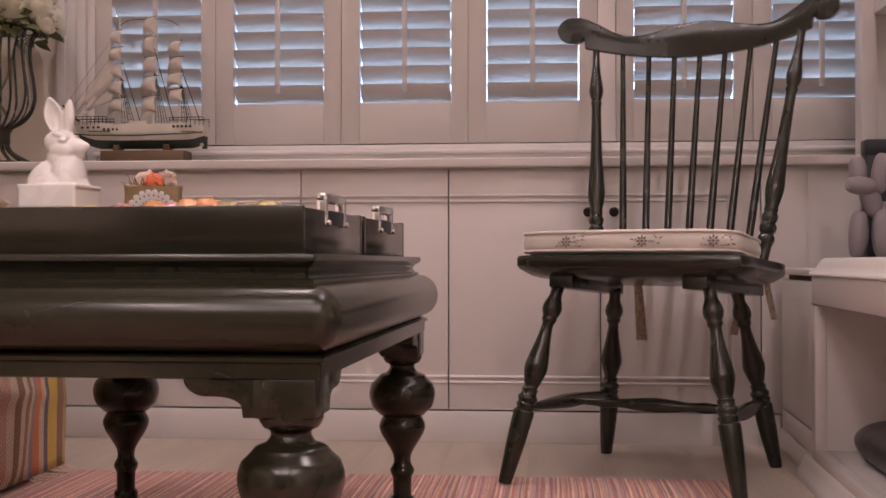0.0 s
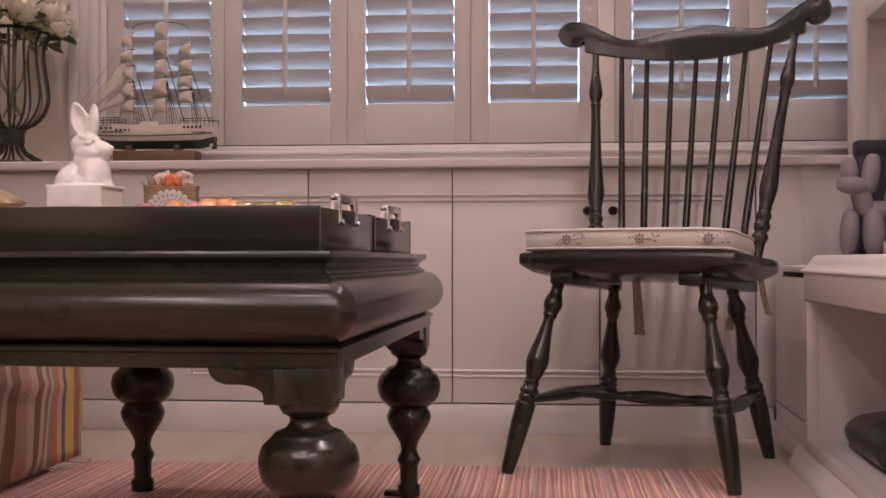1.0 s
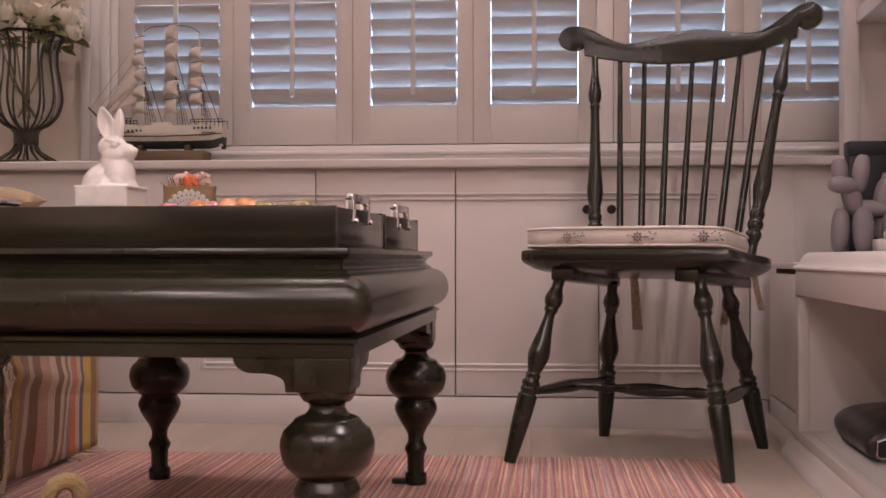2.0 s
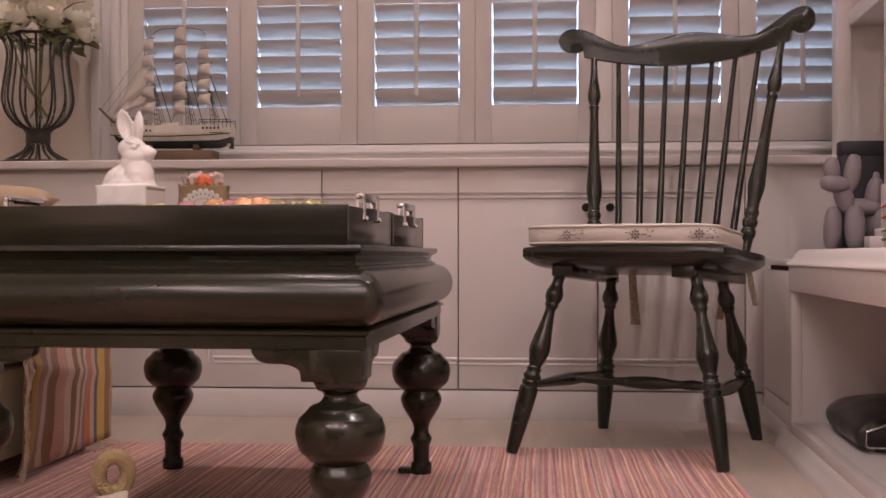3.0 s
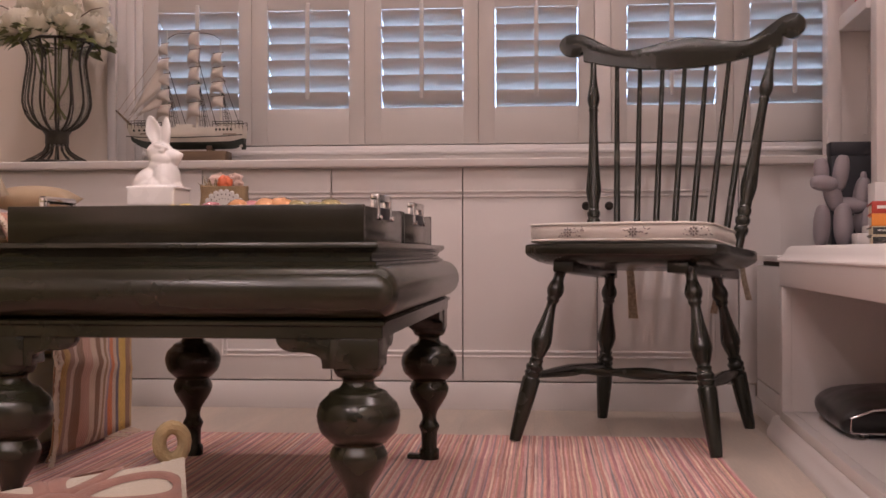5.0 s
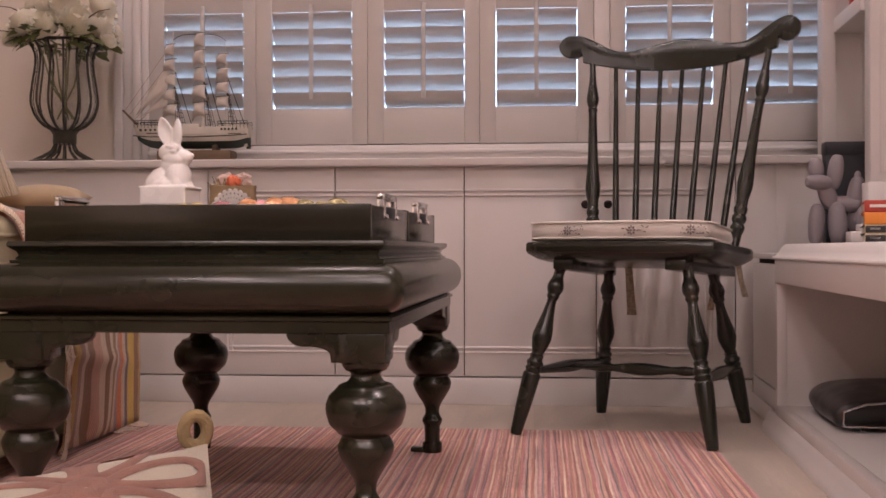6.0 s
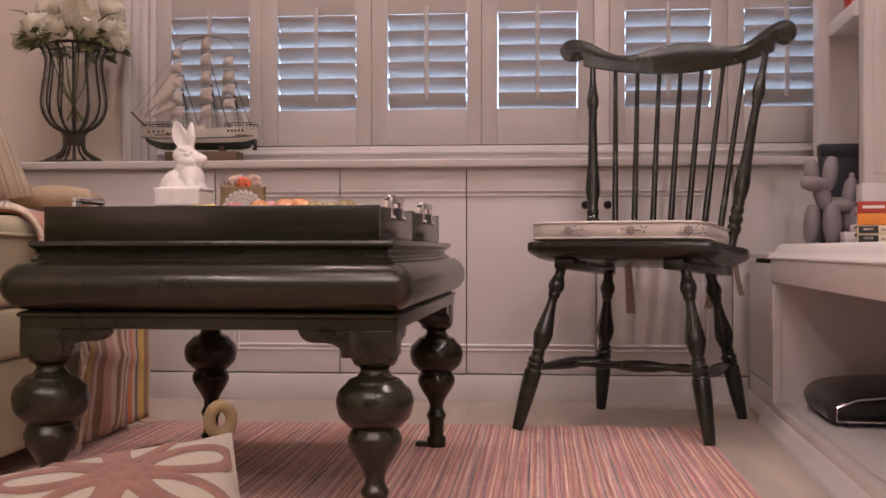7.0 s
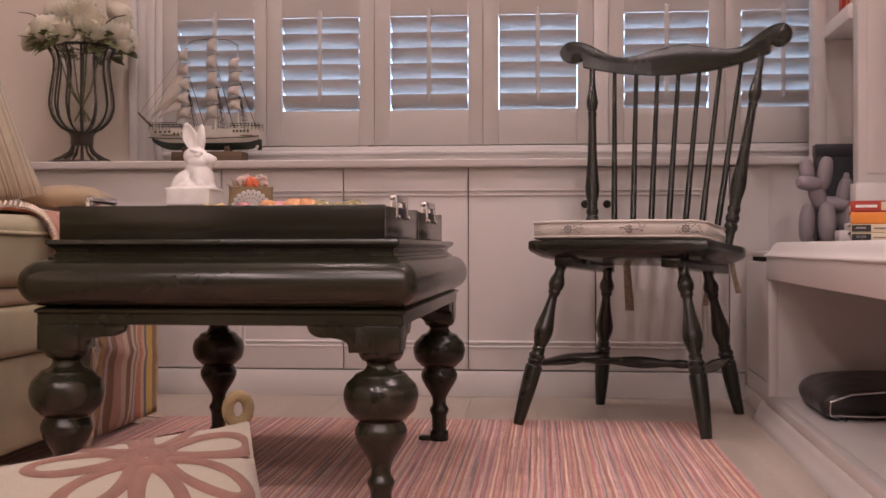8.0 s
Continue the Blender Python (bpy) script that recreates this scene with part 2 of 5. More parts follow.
def block(x0, x1, y0, y1, z0, z1, bevel=0.0, bm=None, segments=2):
    own = bmesh.new()
    bmesh.ops.create_cube(own, size=1.0)
    for v in own.verts:
        v.co = Vector((x0 + (v.co.x + 0.5) * (x1 - x0), y0 + (v.co.y + 0.5) * (y1 - y0), z0 + (v.co.z + 0.5) * (z1 - z0)))
    if bevel:
        bmesh.ops.bevel(own, geom=list(own.edges), offset=bevel, segments=segments, profile=0.5, affect="EDGES")
    return joined(bm, own)


def joined(bm, own):
    if bm is None:
        return own
    me = bpy.data.meshes.new("scrap")
    own.to_mesh(me)
    own.free()
    bm.from_mesh(me)
    bpy.data.meshes.remove(me)
    return bm


def lathe(profile, a=(0, 0, 0), b=None, segments=20, bm=None):
    """A turned shape: (distance along, radius) from a towards b; without b straight up."""
    bm = bm or bmesh.new()
    a = Vector(a)
    way = (Vector(b) - a).normalized() if b is not None else Vector((0, 0, 1))
    q = Vector((0, 0, 1)).rotation_difference(way).to_matrix()
    rings = []
    for h, r in profile:
        rings.append([bm.verts.new(a + q @ Vector((r * math.cos(k * math.tau / segments), r * math.sin(k * math.tau / segments), h))) for k in range(segments)])
    for r0, r1 in zip(rings, rings[1:]):
        for k in range(segments):
            bm.faces.new((r0[k], r0[(k + 1) % segments], r1[(k + 1) % segments], r1[k]))
    bm.faces.new(rings[0][::-1])
    bm.faces.new(rings[-1])
    return bm


def eased(profile, steps=4):
    """A smooth turned profile through the given stations."""
    out = []
    n = len(profile)
    for i in range(n - 1):
        p0, p1, p2, p3 = profile[max(i - 1, 0)], profile[i], profile[i + 1], profile[min(i + 2, n - 1)]
        for s in range(steps):
            u = s / steps
            h = p1[0] + (p2[0] - p1[0]) * u
            m1, m2 = 0.5 * (p2[1] - p0[1]), 0.5 * (p3[1] - p1[1])
            r = (2 * u**3 - 3 * u * u + 1) * p1[1] + (u**3 - 2 * u * u + u) * m1 + (3 * u * u - 2 * u**3) * p2[1] + (u**3 - u * u) * m2
            out.append((h, max(r, 0.001)))
    out.append(profile[-1])
    return out


def tube(points, radius, segments=6, bm=None, flat=1.0):
    """A round bar along points; radius may be a list."""
    bm = bm or bmesh.new()
    pts = [Vector(p) for p in points]
    rings = []
    up = Vector((0, 0, 1))
    for i, p in enumerate(pts):
        way = (pts[min(i + 1, len(pts) - 1)] - pts[max(i - 1, 0)]).normalized()
        side = way.cross(up if abs(way.z) < 0.95 else Vector((0, 1, 0))).normalized()
        top = side.cross(way)
        r = radius[i] if isinstance(radius, (list, tuple)) else radius
        rings.append([bm.verts.new(p + side * r * math.cos(k * math.tau / segments) + top * r * flat * math.sin(k * math.tau / segments)) for k in range(segments)])
    for r0, r1 in zip(rings, rings[1:]):
        for k in range(segments):
            bm.faces.new((r0[k], r0[(k + 1) % segments], r1[(k + 1) % segments], r1[k]))
    bm.faces.new(rings[0][::-1])
    bm.faces.new(rings[-1])
    return bm


def ball(centre, radii, bm=None, turn=None, u=16, v=10):
    own = bmesh.new()
    bmesh.ops.create_uvsphere(own, u_segments=u, v_segments=v, radius=1.0)
    q = Euler([radians(a) for a in turn]).to_matrix() if turn else Matrix.Identity(3)
    for w in own.verts:
        w.co = Vector(centre) + q @ Vector((w.co.x * radii[0], w.co.y * radii[1], w.co.z * radii[2]))
    return joined(bm, own)


def prism(outline, axis, lo, hi, bm=None, bevel=0.0):
    """A flat outline of (u, v) pushed along an axis: x: (y, z), y: (x, z), z: (x, y)."""
    own = bmesh.new()
    put = {"x": lambda u, v, w: (w, u, v), "y": lambda u, v, w: (u, w, v), "z": lambda u, v, w: (u, v, w)}[axis]
    a = [own.verts.new(put(u, v, lo)) for u, v in outline]
    b = [own.verts.new(put(u, v, hi)) for u, v in outline]
    own.faces.new(a)
    own.faces.new(b[::-1])
    for i in range(len(a)):
        j = (i + 1) % len(a)
        own.faces.new((a[i], a[j], b[j], b[i]))
    if bevel:
        bmesh.ops.recalc_face_normals(own, faces=own.faces)
        bmesh.ops.bevel(own, geom=[e for e in own.edges if e.calc_face_angle(0) > 0.6], offset=bevel, segments=2, profile=0.5, affect="EDGES")
    return joined(bm, own)


def frame_sweep(profile, hx, hy, bm=None, turns=6):
    """A moulding of (outset, z, corner radius, sideways shift) swept round a rectangle."""
    bm = bm or bmesh.new()
    rings = []
    for o, z, r, dx in profile:
        ring = []
        for q, (sx, sy) in enumerate(((-1, -1), (1, -1), (1, 1), (-1, 1))):
            cx, cy = sx * (hx + o - r) + dx, sy * (hy + o - r)
            for k in range(turns + 1):
                a = math.pi + q * math.pi / 2 + math.pi / 2 * k / turns
                ring.append(bm.verts.new((cx + r * math.cos(a), cy + r * math.sin(a), z)))
        rings.append(ring)
    m = len(rings[0])
    for r0, r1 in zip(rings, rings[1:]):
        for k in range(m):
            bm.faces.new((r0[k], r0[(k + 1) % m], r1[(k + 1) % m], r1[k]))
    bm.faces.new(rings[0][::-1])
    bm.faces.new(rings[-1])
    return bm


def solid(name, bm, material, label, category, kind="structure", group="", sharp=35):
    return tagged(part(name, bm, material, None, sharp=sharp), label, category, group, kind)


# ---- the room ----
DOOR = 2.763
PANE = 3.03
EAST, WEST, SOUTH = 1.25, -2.2, -2.6
wall = block(WEST, -1.31, PANE, PANE + 0.2, 0, CEILING)
block(0.90, EAST, PANE, PANE + 0.2, 0, CEILING, bm=wall)
block(-1.31, 0.90, PANE, PANE + 0.2, 0, 0.70, bm=wall)
block(-1.31, 0.90, PANE, PANE + 0.2, 1.30, CEILING, bm=wall)
solid("wall_north", wall, WALL, "warm off-white plastered wall with the window opening", "wall")
solid("wall_west", block(WEST - 0.12, WEST, SOUTH, PANE + 0.2, 0, CEILING), WALL, "warm off-white plastered side wall behind the sofa", "wall")
solid("wall_east", block(EAST, EAST + 0.12, SOUTH, PANE + 0.2, 0, CEILING), WALL, "warm off-white plastered wall behind the built-in shelving", "wall")
# South wall is unseen; its dark colour only shapes reflections in the lacquer.
solid("wall_south", block(WEST, EAST, SOUTH - 0.12, SOUTH, 0, CEILING), DARK_REFLECTED, "plain unseen wall closing the room, coloured dark to keep lacquer reflections dark", "wall")
solid("ceiling", block(WEST - 0.12, EAST + 0.12, SOUTH - 0.12, PANE + 0.2, CEILING, CEILING + 0.12), CEIL, "plain white ceiling holding the unseen, mostly added downlights", "ceiling")
floor = solid("floor", block(WEST - 0.12, EAST + 0.12, SOUTH - 0.12, PANE + 0.2, -0.14, -0.014), BOARD, "pale greige wooden board floor", "floor")

for lx, ly, watts in LAMPS:
    lamp = thing("downlight", "small round white recessed ceiling downlight, lit warm, unseen, mostly added as fill", "ceiling light", lx, ly, CEILING, group="recessed downlights")
    part("rim", lathe(((-0.006, 0.036), (-0.007, 0.05), (-0.003, 0.056), (-0.0005, 0.057)), segments=28), SLAT, lamp)
    part("diffuser", lathe(((-0.005, 0.034), (-0.001, 0.035)), segments=24), LENS, lamp, "glowing warm lens")
    light = bpy.data.lights.new("downlight_glow", "AREA")
    light.shape, light.size, light.energy, light.color, light.spread = "DISK", 0.10, watts, LAMP_COLOUR, radians(150)
    glow = new("downlight_glow", light)
    glow.matrix_world = pose(lx, ly, CEILING - 0.012)
    glow.parent = None

# ---- window: casing, shutters, sill ----
casing = thing("window_1", "white moulded window casing round plantation shutters", "window", 0, PANE, 0, kind="structure")
for x0, x1, proud in ((-1.318, -1.292, 0.030), (-1.292, -1.262, 0.018), (-1.262, -1.236, 0.026), (-1.236, -1.214, 0.012)):
    part("casing_board", block(x0, x1, -proud, 0.10, 0.70, 1.40, 0.004), WHITE, casing)
part("casing_board", block(0.87, 0.90, -0.02, 0.10, 0.70, 1.40, 0.004), WHITE, casing)
part("head_casing", block(-1.214, 0.87, -0.02, 0.10, 1.262, 1.36, 0.004), WHITE, casing)
part("mullion", block(0.1345, 0.1805, -0.012, 0.06, 0.745, 1.262, 0.003), WHITE, casing)
part("bottom_rail", block(-1.2135, 0.8695, -0.012, 0.10, 0.70, 0.7425, 0.004), WHITE, casing)
part("bead", tube([(-1.2135, -0.016, 0.722), (0.8695, -0.016, 0.722)], 0.007, 10), WHITE, casing)
# Unseen strips added behind the panel joints and bottom to block daylight leaks.
for x in (-1.214, -0.882, -0.541, -0.204, 0.134, 0.181, 0.530, 0.870):
    part("light_block_strip", block(x - 0.016, x + 0.016, 0.0235, 0.034, 0.70, 1.27, 0.002), WHITE, casing)
part("light_block_rail", block(-1.213, 0.869, 0.036, 0.046, 0.70, 0.80, 0.002), WHITE, casing)
part("glass", block(-1.236, 0.87, 0.115, 0.119, 0.72, 1.30), GLASS, casing, "clear window glass").visible_shadow = False


day, dt, db = nodes_of("pale_daylight")
db.inputs["Base Color"].default_value = (0.0, 0.0, 0.0, 1)
db.inputs["Emission Color"].default_value = (0.50, 0.68, 1.0, 1)
db.inputs["Emission Strength"].default_value = 8.5
solid("backdrop", block(-3.2, 2.8, 4.4, 4.42, -0.6, 4.2), day, "pale blue-white overcast daylight outside the window", "backdrop")


def slat_mesh(width):
    n = 12
    return prism([(0.0335 * math.cos(k * math.tau / n), 0.0048 * math.sin(k * math.tau / n)) for k in range(n)], "x", -width / 2, width / 2)


def shutter(x0, x1, left, right):
    mid = (x0 + x1) / 2
    s = thing("shutter", "white painted plantation shutter panel with tilted louvres", "shutter", mid, PANE, 0.745, group="plantation shutters")
    half = (x1 - x0) / 2 - 0.0006
    l, r = left - mid, right - mid
    part("stile", block(-half, l, -0.010, 0.022, 0, 0.515, 0.0010), SLAT, s)
    part("stile", block(r, half, -0.010, 0.022, 0, 0.515, 0.0010), SLAT, s)
    part("rail", block(l + 0.0002, r - 0.0002, -0.0096, 0.020, 0, 0.1085, 0.0006), SLAT, s)
    part("rail", block(l + 0.0002, r - 0.0002, -0.0096, 0.020, 0.3995, 0.515, 0.0006), SLAT, s)
    me = finish(slat_mesh(r - l - 0.004), "louvre", SLAT)
    for k in range(6):
        z = 0.1105 + 0.0479 * (k + 0.5)
        sl = part("louvre", me, SLAT, s)
        sl.matrix_local = pose((l + r) / 2, 0.008, z, -43 + random.uniform(-1.2, 1.2))
    part("tilt_rod", block((l + r) / 2 - 0.0065, (l + r) / 2 + 0.0065, -0.024, -0.015, 0.134, 0.420, 0.003), SLAT, s)
    return s


shutter(-1.214, -0.882, -1.167, -0.921)
shutter(-0.882, -0.541, -0.833, -0.588)
shutter(-0.541, -0.204, -0.492, -0.249)
shutter(-0.204, 0.134, -0.156, 0.086)
shutter(0.181, 0.530, 0.227, 0.482)
shutter(0.530, 0.870, 0.578, 0.824)

# ---- low built-in cabinets under the window ----
edge = [(2.735, 0.660), (2.738, 0.6575), (2.75, 0.657), (PANE, 0.657), (PANE, 0.680), (2.738, 0.680), (2.734, 0.677), (2.734, 0.664)]
solid("windowsill", prism(edge, "x", WEST, 0.725), WHITE, "long white painted sill board capping the low cabinets", "windowsill")
solid("plinth", block(WEST, 0.545, DOOR, DOOR + 0.03, 0, 0.0745, 0.0015), WHITE, "flush white painted plinth under the cabinets", "plinth")


def moulding(x0, x1, z, bm=None):
    for dz, r in ((0.0065, 0.0042), (-0.0065, 0.0036)):
        bm = tube([(x0, -0.001, z + dz), (x1, -0.001, z + dz)], r, 8, bm)
    return bm


def cabinet(x0, x1, left_end=False, right_end=False, knob=None):
    mid, h = (x0 + x1) / 2, (x1 - x0) / 2
    c = thing("cabinet", "low white painted built-in cupboard with closed moulded door", "cabinet", mid, DOOR, 0.0785, group="cupboards under the window")
    # Whole carcass is coloured dark so the gaps round the door read as shade.
    part("body", block(-h, h, 0.022, PANE - DOOR, 0, 0.578), GAP_SHADE, c, "carcass coloured dark for the shade in the door gaps")
    d = part("door", block(-h + 0.0015, h - 0.0015, 0, 0.020, 0, 0.578, 0.0012), WHITE, c)
    a, b = (-h + 0.062 if left_end else -h + 0.002), (h - 0.072 if right_end else h - 0.002)
    part("moulding", moulding(a, b, 0.5055), WHITE, d)
    part("moulding", moulding(a, b, 0.072), WHITE, d)
    for end, at in ((left_end, a), (right_end, b)):
        if end:
            bm = None
            for dx, r in ((0.0065, 0.0042), (-0.0065, 0.0036)):
                bm = tube([(at + dx, -0.001, 0.066), (at + dx, -0.001, 0.512)], r, 8, bm)
            part("moulding", bm, WHITE, d)
    if knob is not None:
        part("knob", lathe(eased(((0, 0.006), (0.010, 0.005), (0.016, 0.010), (0.024, 0.0115), (0.029, 0.007)), 3), (knob - mid, 0, 0.4715), (knob - mid, -1, 0.4715)), KNOB, d, "round dark bronze knob")
    return c


cabinet(-0.955, -0.594, left_end=True)
cabinet(-0.594, -0.2335)
cabinet(-0.2335, 0.1285, knob=0.098)
cabinet(0.1285, 0.502, right_end=True, knob=0.159)
panel = thing("cabinet_end_panel", "plain white painted panel beside the cupboards", "panel", -1.56, DOOR, 0.0785, kind="structure")
part("board", block(-0.60, 0.6035, 0, 0.02, 0, 0.578, 0.0012), WHITE, panel)
filler = thing("cabinet_filler", "narrow white painted filler panel", "panel", 0.54, DOOR, 0.0785, kind="structure")
part("board", block(-0.0365, 0.07, 0, 0.02, 0, 0.578, 0.0012), WHITE, filler)

# ---- low media unit and shelving along the right side ----
UNIT_TURN = -2.2
unit = thing("media_unit", "low white painted media unit with open bay and moulded top", "media unit", 0.515, 2.263, 0, UNIT_TURN)
top_profile = [(0.0, 0.404), (-0.003, 0.4045), (-0.004, 0.4075), (-0.002, 0.4105), (0.003, 0.412), (0.009, 0.416), (0.014, 0.423), (0.018, 0.431), (0.024, 0.437), (0.030, 0.440), (0.70, 0.440), (0.70, 0.404)]
part("countertop", prism(top_profile, "y", -2.4, 0.072), WHITE, unit, "moulded white countertop")
part("fascia", block(0.0, 0.022, -2.4, 0.052, 0.351, 0.404, 0.0015), WHITE, unit)
part("end_stile", block(0.0, 0.022, 0.016, 0.052, 0.047, 0.348, 0.0015), WHITE, unit)
part("end_panel", block(0.022, 0.68, 0.018, 0.052, 0.0, 0.404), WHITE, unit)
part("back_panel", block(0.40, 0.42, -2.4, 0.018, 0.07, 0.404), WHITE, unit)
part("bottom_shelf", block(0.022, 0.40, -2.4, 0.018, 0.048, 0.070, 0.001), WHITE, unit)
part("bottom_rail", block(0.0, 0.022, -2.4, 0.016, 0.047, 0.070, 0.0015), WHITE, unit)
part("divider", block(0.022, 0.40, -1.75, -1.72, 0.07, 0.404, 0.001), WHITE, unit)
skirt = [(-0.019, 0.0), (-0.019, 0.012), (-0.016, 0.020), (-0.011, 0.026), (-0.008, 0.036), (-0.004, 0.044), (0.0, 0.047), (0.02, 0.047), (0.02, 0.0)]
part("skirting", prism(skirt, "y", -2.4, 0.115), WHITE, unit)

side = thing("side_cupboard", "narrow white painted cupboard door with exposed hinges", "cupboard", 0.53, 2.263, 0, UNIT_TURN, kind="")
part("body", block(0.012, 0.10, 0.056, 0.47, 0.0, 0.403), GAP_SHADE, side, "carcass coloured dark for the shade in the door gaps")
part("plinth", block(-0.006, 0.012, 0.056, 0.50, 0.0, 0.046, 0.001), WHITE, side)
sd = part("door", block(-0.006, 0.012, 0.060, 0.46, 0.098, 0.392, 0.001), WHITE, side)
part("rail", block(-0.006, 0.012, 0.060, 0.46, 0.047, 0.094, 0.001), WHITE, side)
for hz in (0.160, 0.338):
    part("hinge", lathe(eased(((0, 0.002), (0.003, 0.004), (0.006, 0.0045), (0.034, 0.0045), (0.037, 0.004), (0.041, 0.002)), 2), (-0.009, 0.062, hz - 0.02), segments=10), WHITE, sd, "painted butt hinge")
part("ledge", block(-0.012, 0.10, 0.087, 0.46, 0.404, 0.418, 0.003), WHITE, side)

niche = thing("shelf_niche", "white painted panelled end of the built-in shelving", "shelving", 0.73, 2.765, 0, kind="structure")
part("pilaster", block(0.0, 0.036, -0.012, 0.045, 0.66, CEILING, 0.003), WHITE, niche)
part("end_panel", block(0.036, 0.52, 0.0, 0.03, 0.41, CEILING), WHITE, niche)
part("base_board", block(-0.135, 0.0, 0.0, 0.03, 0.41, 0.657), WHITE, niche)
bm = None
for x0, x1, z0, z1 in ((0.105, 0.109, 0.735, 0.985), (0.105, 0.36, 0.985, 0.989), (0.36, 0.364, 0.735, 0.989), (0.095, 0.105, 0.735, 0.739)):
    bm = block(x0, x1, -0.003, 0.002, z0, z1, 0.001, bm)
part("panel_moulding", bm, WHITE, niche)

case = thing("bookcase", "white painted bookcase upright and shelf on the media unit", "bookcase", 0.757, 2.44, 0.440, UNIT_TURN)
part("plinth_block", block(-0.006, 0.092, -0.05, 0.018, 0.0, 0.148, 0.003), WHITE, case)
part("upright", block(0.0, 0.086, -0.045, 0.012, 0.148, CEILING - 0.441, 0.003), WHITE, case)
part("fluting", block(0.022, 0.064, -0.049, -0.044, 0.17, CEILING - 0.46, 0.002), WHITE, case)
part("shelf", block(-0.010, 0.40, 0.014, 0.318, 0.566, 0.604, 0.002), WHITE, case)
part("shelf", block(0.088, 0.40, -1.6, 0.012, 0.566, 0.604, 0.002), WHITE, case)
part("low_step", block(-0.045, -0.008, -0.045, 0.012, 0.0, 0.030, 0.003), WHITE, case)
part("step_riser", block(-0.022, -0.008, -0.045, 0.012, 0.030, 0.048, 0.004), WHITE, case)


def shelf_book(x, y, z, w, d, h, cover, lean=0):
    b = thing("book", "upright red cloth book standing on the shelf", "book", x, y, z, 0, group="books on the shelf")
    part("cover", block(0, w, 0, d, 0, h, 0.002), cover, b)
    part("page_block", block(0.003, w + 0.002, 0.003, d - 0.003, 0.004, h - 0.003), PAPER, b, "cream page block")


for k, (cover, d) in enumerate(((RED_BOOK, 0.022), (BLACK_BOOK, 0.016), (RED_BOOK, 0.030), (CREAM_BOOK, 0.018), (RED_BOOK, 0.026), (ORANGE_BOOK, 0.02), (RED_BOOK, 0.028))):
    shelf_book(0.79 + 0.004 * (k % 3), 2.49 + 0.033 * k, 1.0445, 0.13, d, 0.17 + 0.012 * (k % 4), cover)


def stack_book(z, h, cover, spine, label, w=0.155, d=0.225, turn=0.0, bars=()):
    b = thing("book", label, "book", 0.632, 1.99, z, UNIT_TURN - 11 + turn, group="stacked books")
    t = 0.0025
    part("front_board", block(0, w, -0.006, d, h - t, h, 0.001), cover, b)
    part("back_board", block(0, w, -0.006, d, 0, t, 0.001), cover, b)
    sp = part("spine", block(-0.001, w + 0.001, -0.010, -0.005, 0, h, 0.002), spine, b)
    part("page_block", block(0.004, w - 0.004, -0.005, d - 0.004, t, h - t), PAPER, b, "cream page block")
    for x0, x1, z0, z1, m in bars:
        part("title_bar", block(x0, x1, -0.0108, -0.0095, z0, z1, 0.0003), m, sp)


stack_book(0.440, 0.0185, BLACK_BOOK, CREAM_BOOK, "cream and black paperback lying flat, lowest of a stack", bars=((0.001, 0.040, 0.002, 0.0165, BLACK_BOOK), (0.010, 0.030, 0.008, 0.0125, WHITE_INK), (0.045, 0.075, 0.007, 0.010, SPRIG)))
stack_book(0.459, 0.0185, BLACK_BOOK, CREAM_BOOK, "cream and black paperback lying flat in a stack", turn=0.5, bars=((0.001, 0.040, 0.002, 0.0165, BLACK_BOOK), (0.010, 0.030, 0.008, 0.0125, WHITE_INK), (0.045, 0.08, 0.007, 0.011, SPRIG)))
stack_book(0.478, 0.0245, ORANGE_BOOK, ORANGE_BOOK, "thick orange cloth book lying flat in a stack", turn=-0.6)
stack_book(0.503, 0.0240, RED_BOOK, RED_BOOK, "red book with white lettering bars lying on a stack", turn=0.4, bars=((0.009, 0.052, 0.0090, 0.0150, WHITE_INK), (0.060, 0.155, 0.003, 0.0210, CREAM_BOOK)))

navy = thing("presentation_box", "tall dark navy box standing on the media unit", "box", 0.724, 2.69, 0.440, UNIT_TURN)
part("body", block(0, 0.215, 0, 0.05, 0, 0.268, 0.002), NAVY, navy)
part("lid", block(-0.002, 0.217, -0.002, 0.052, 0.235, 0.270, 0.002), NAVY, navy)

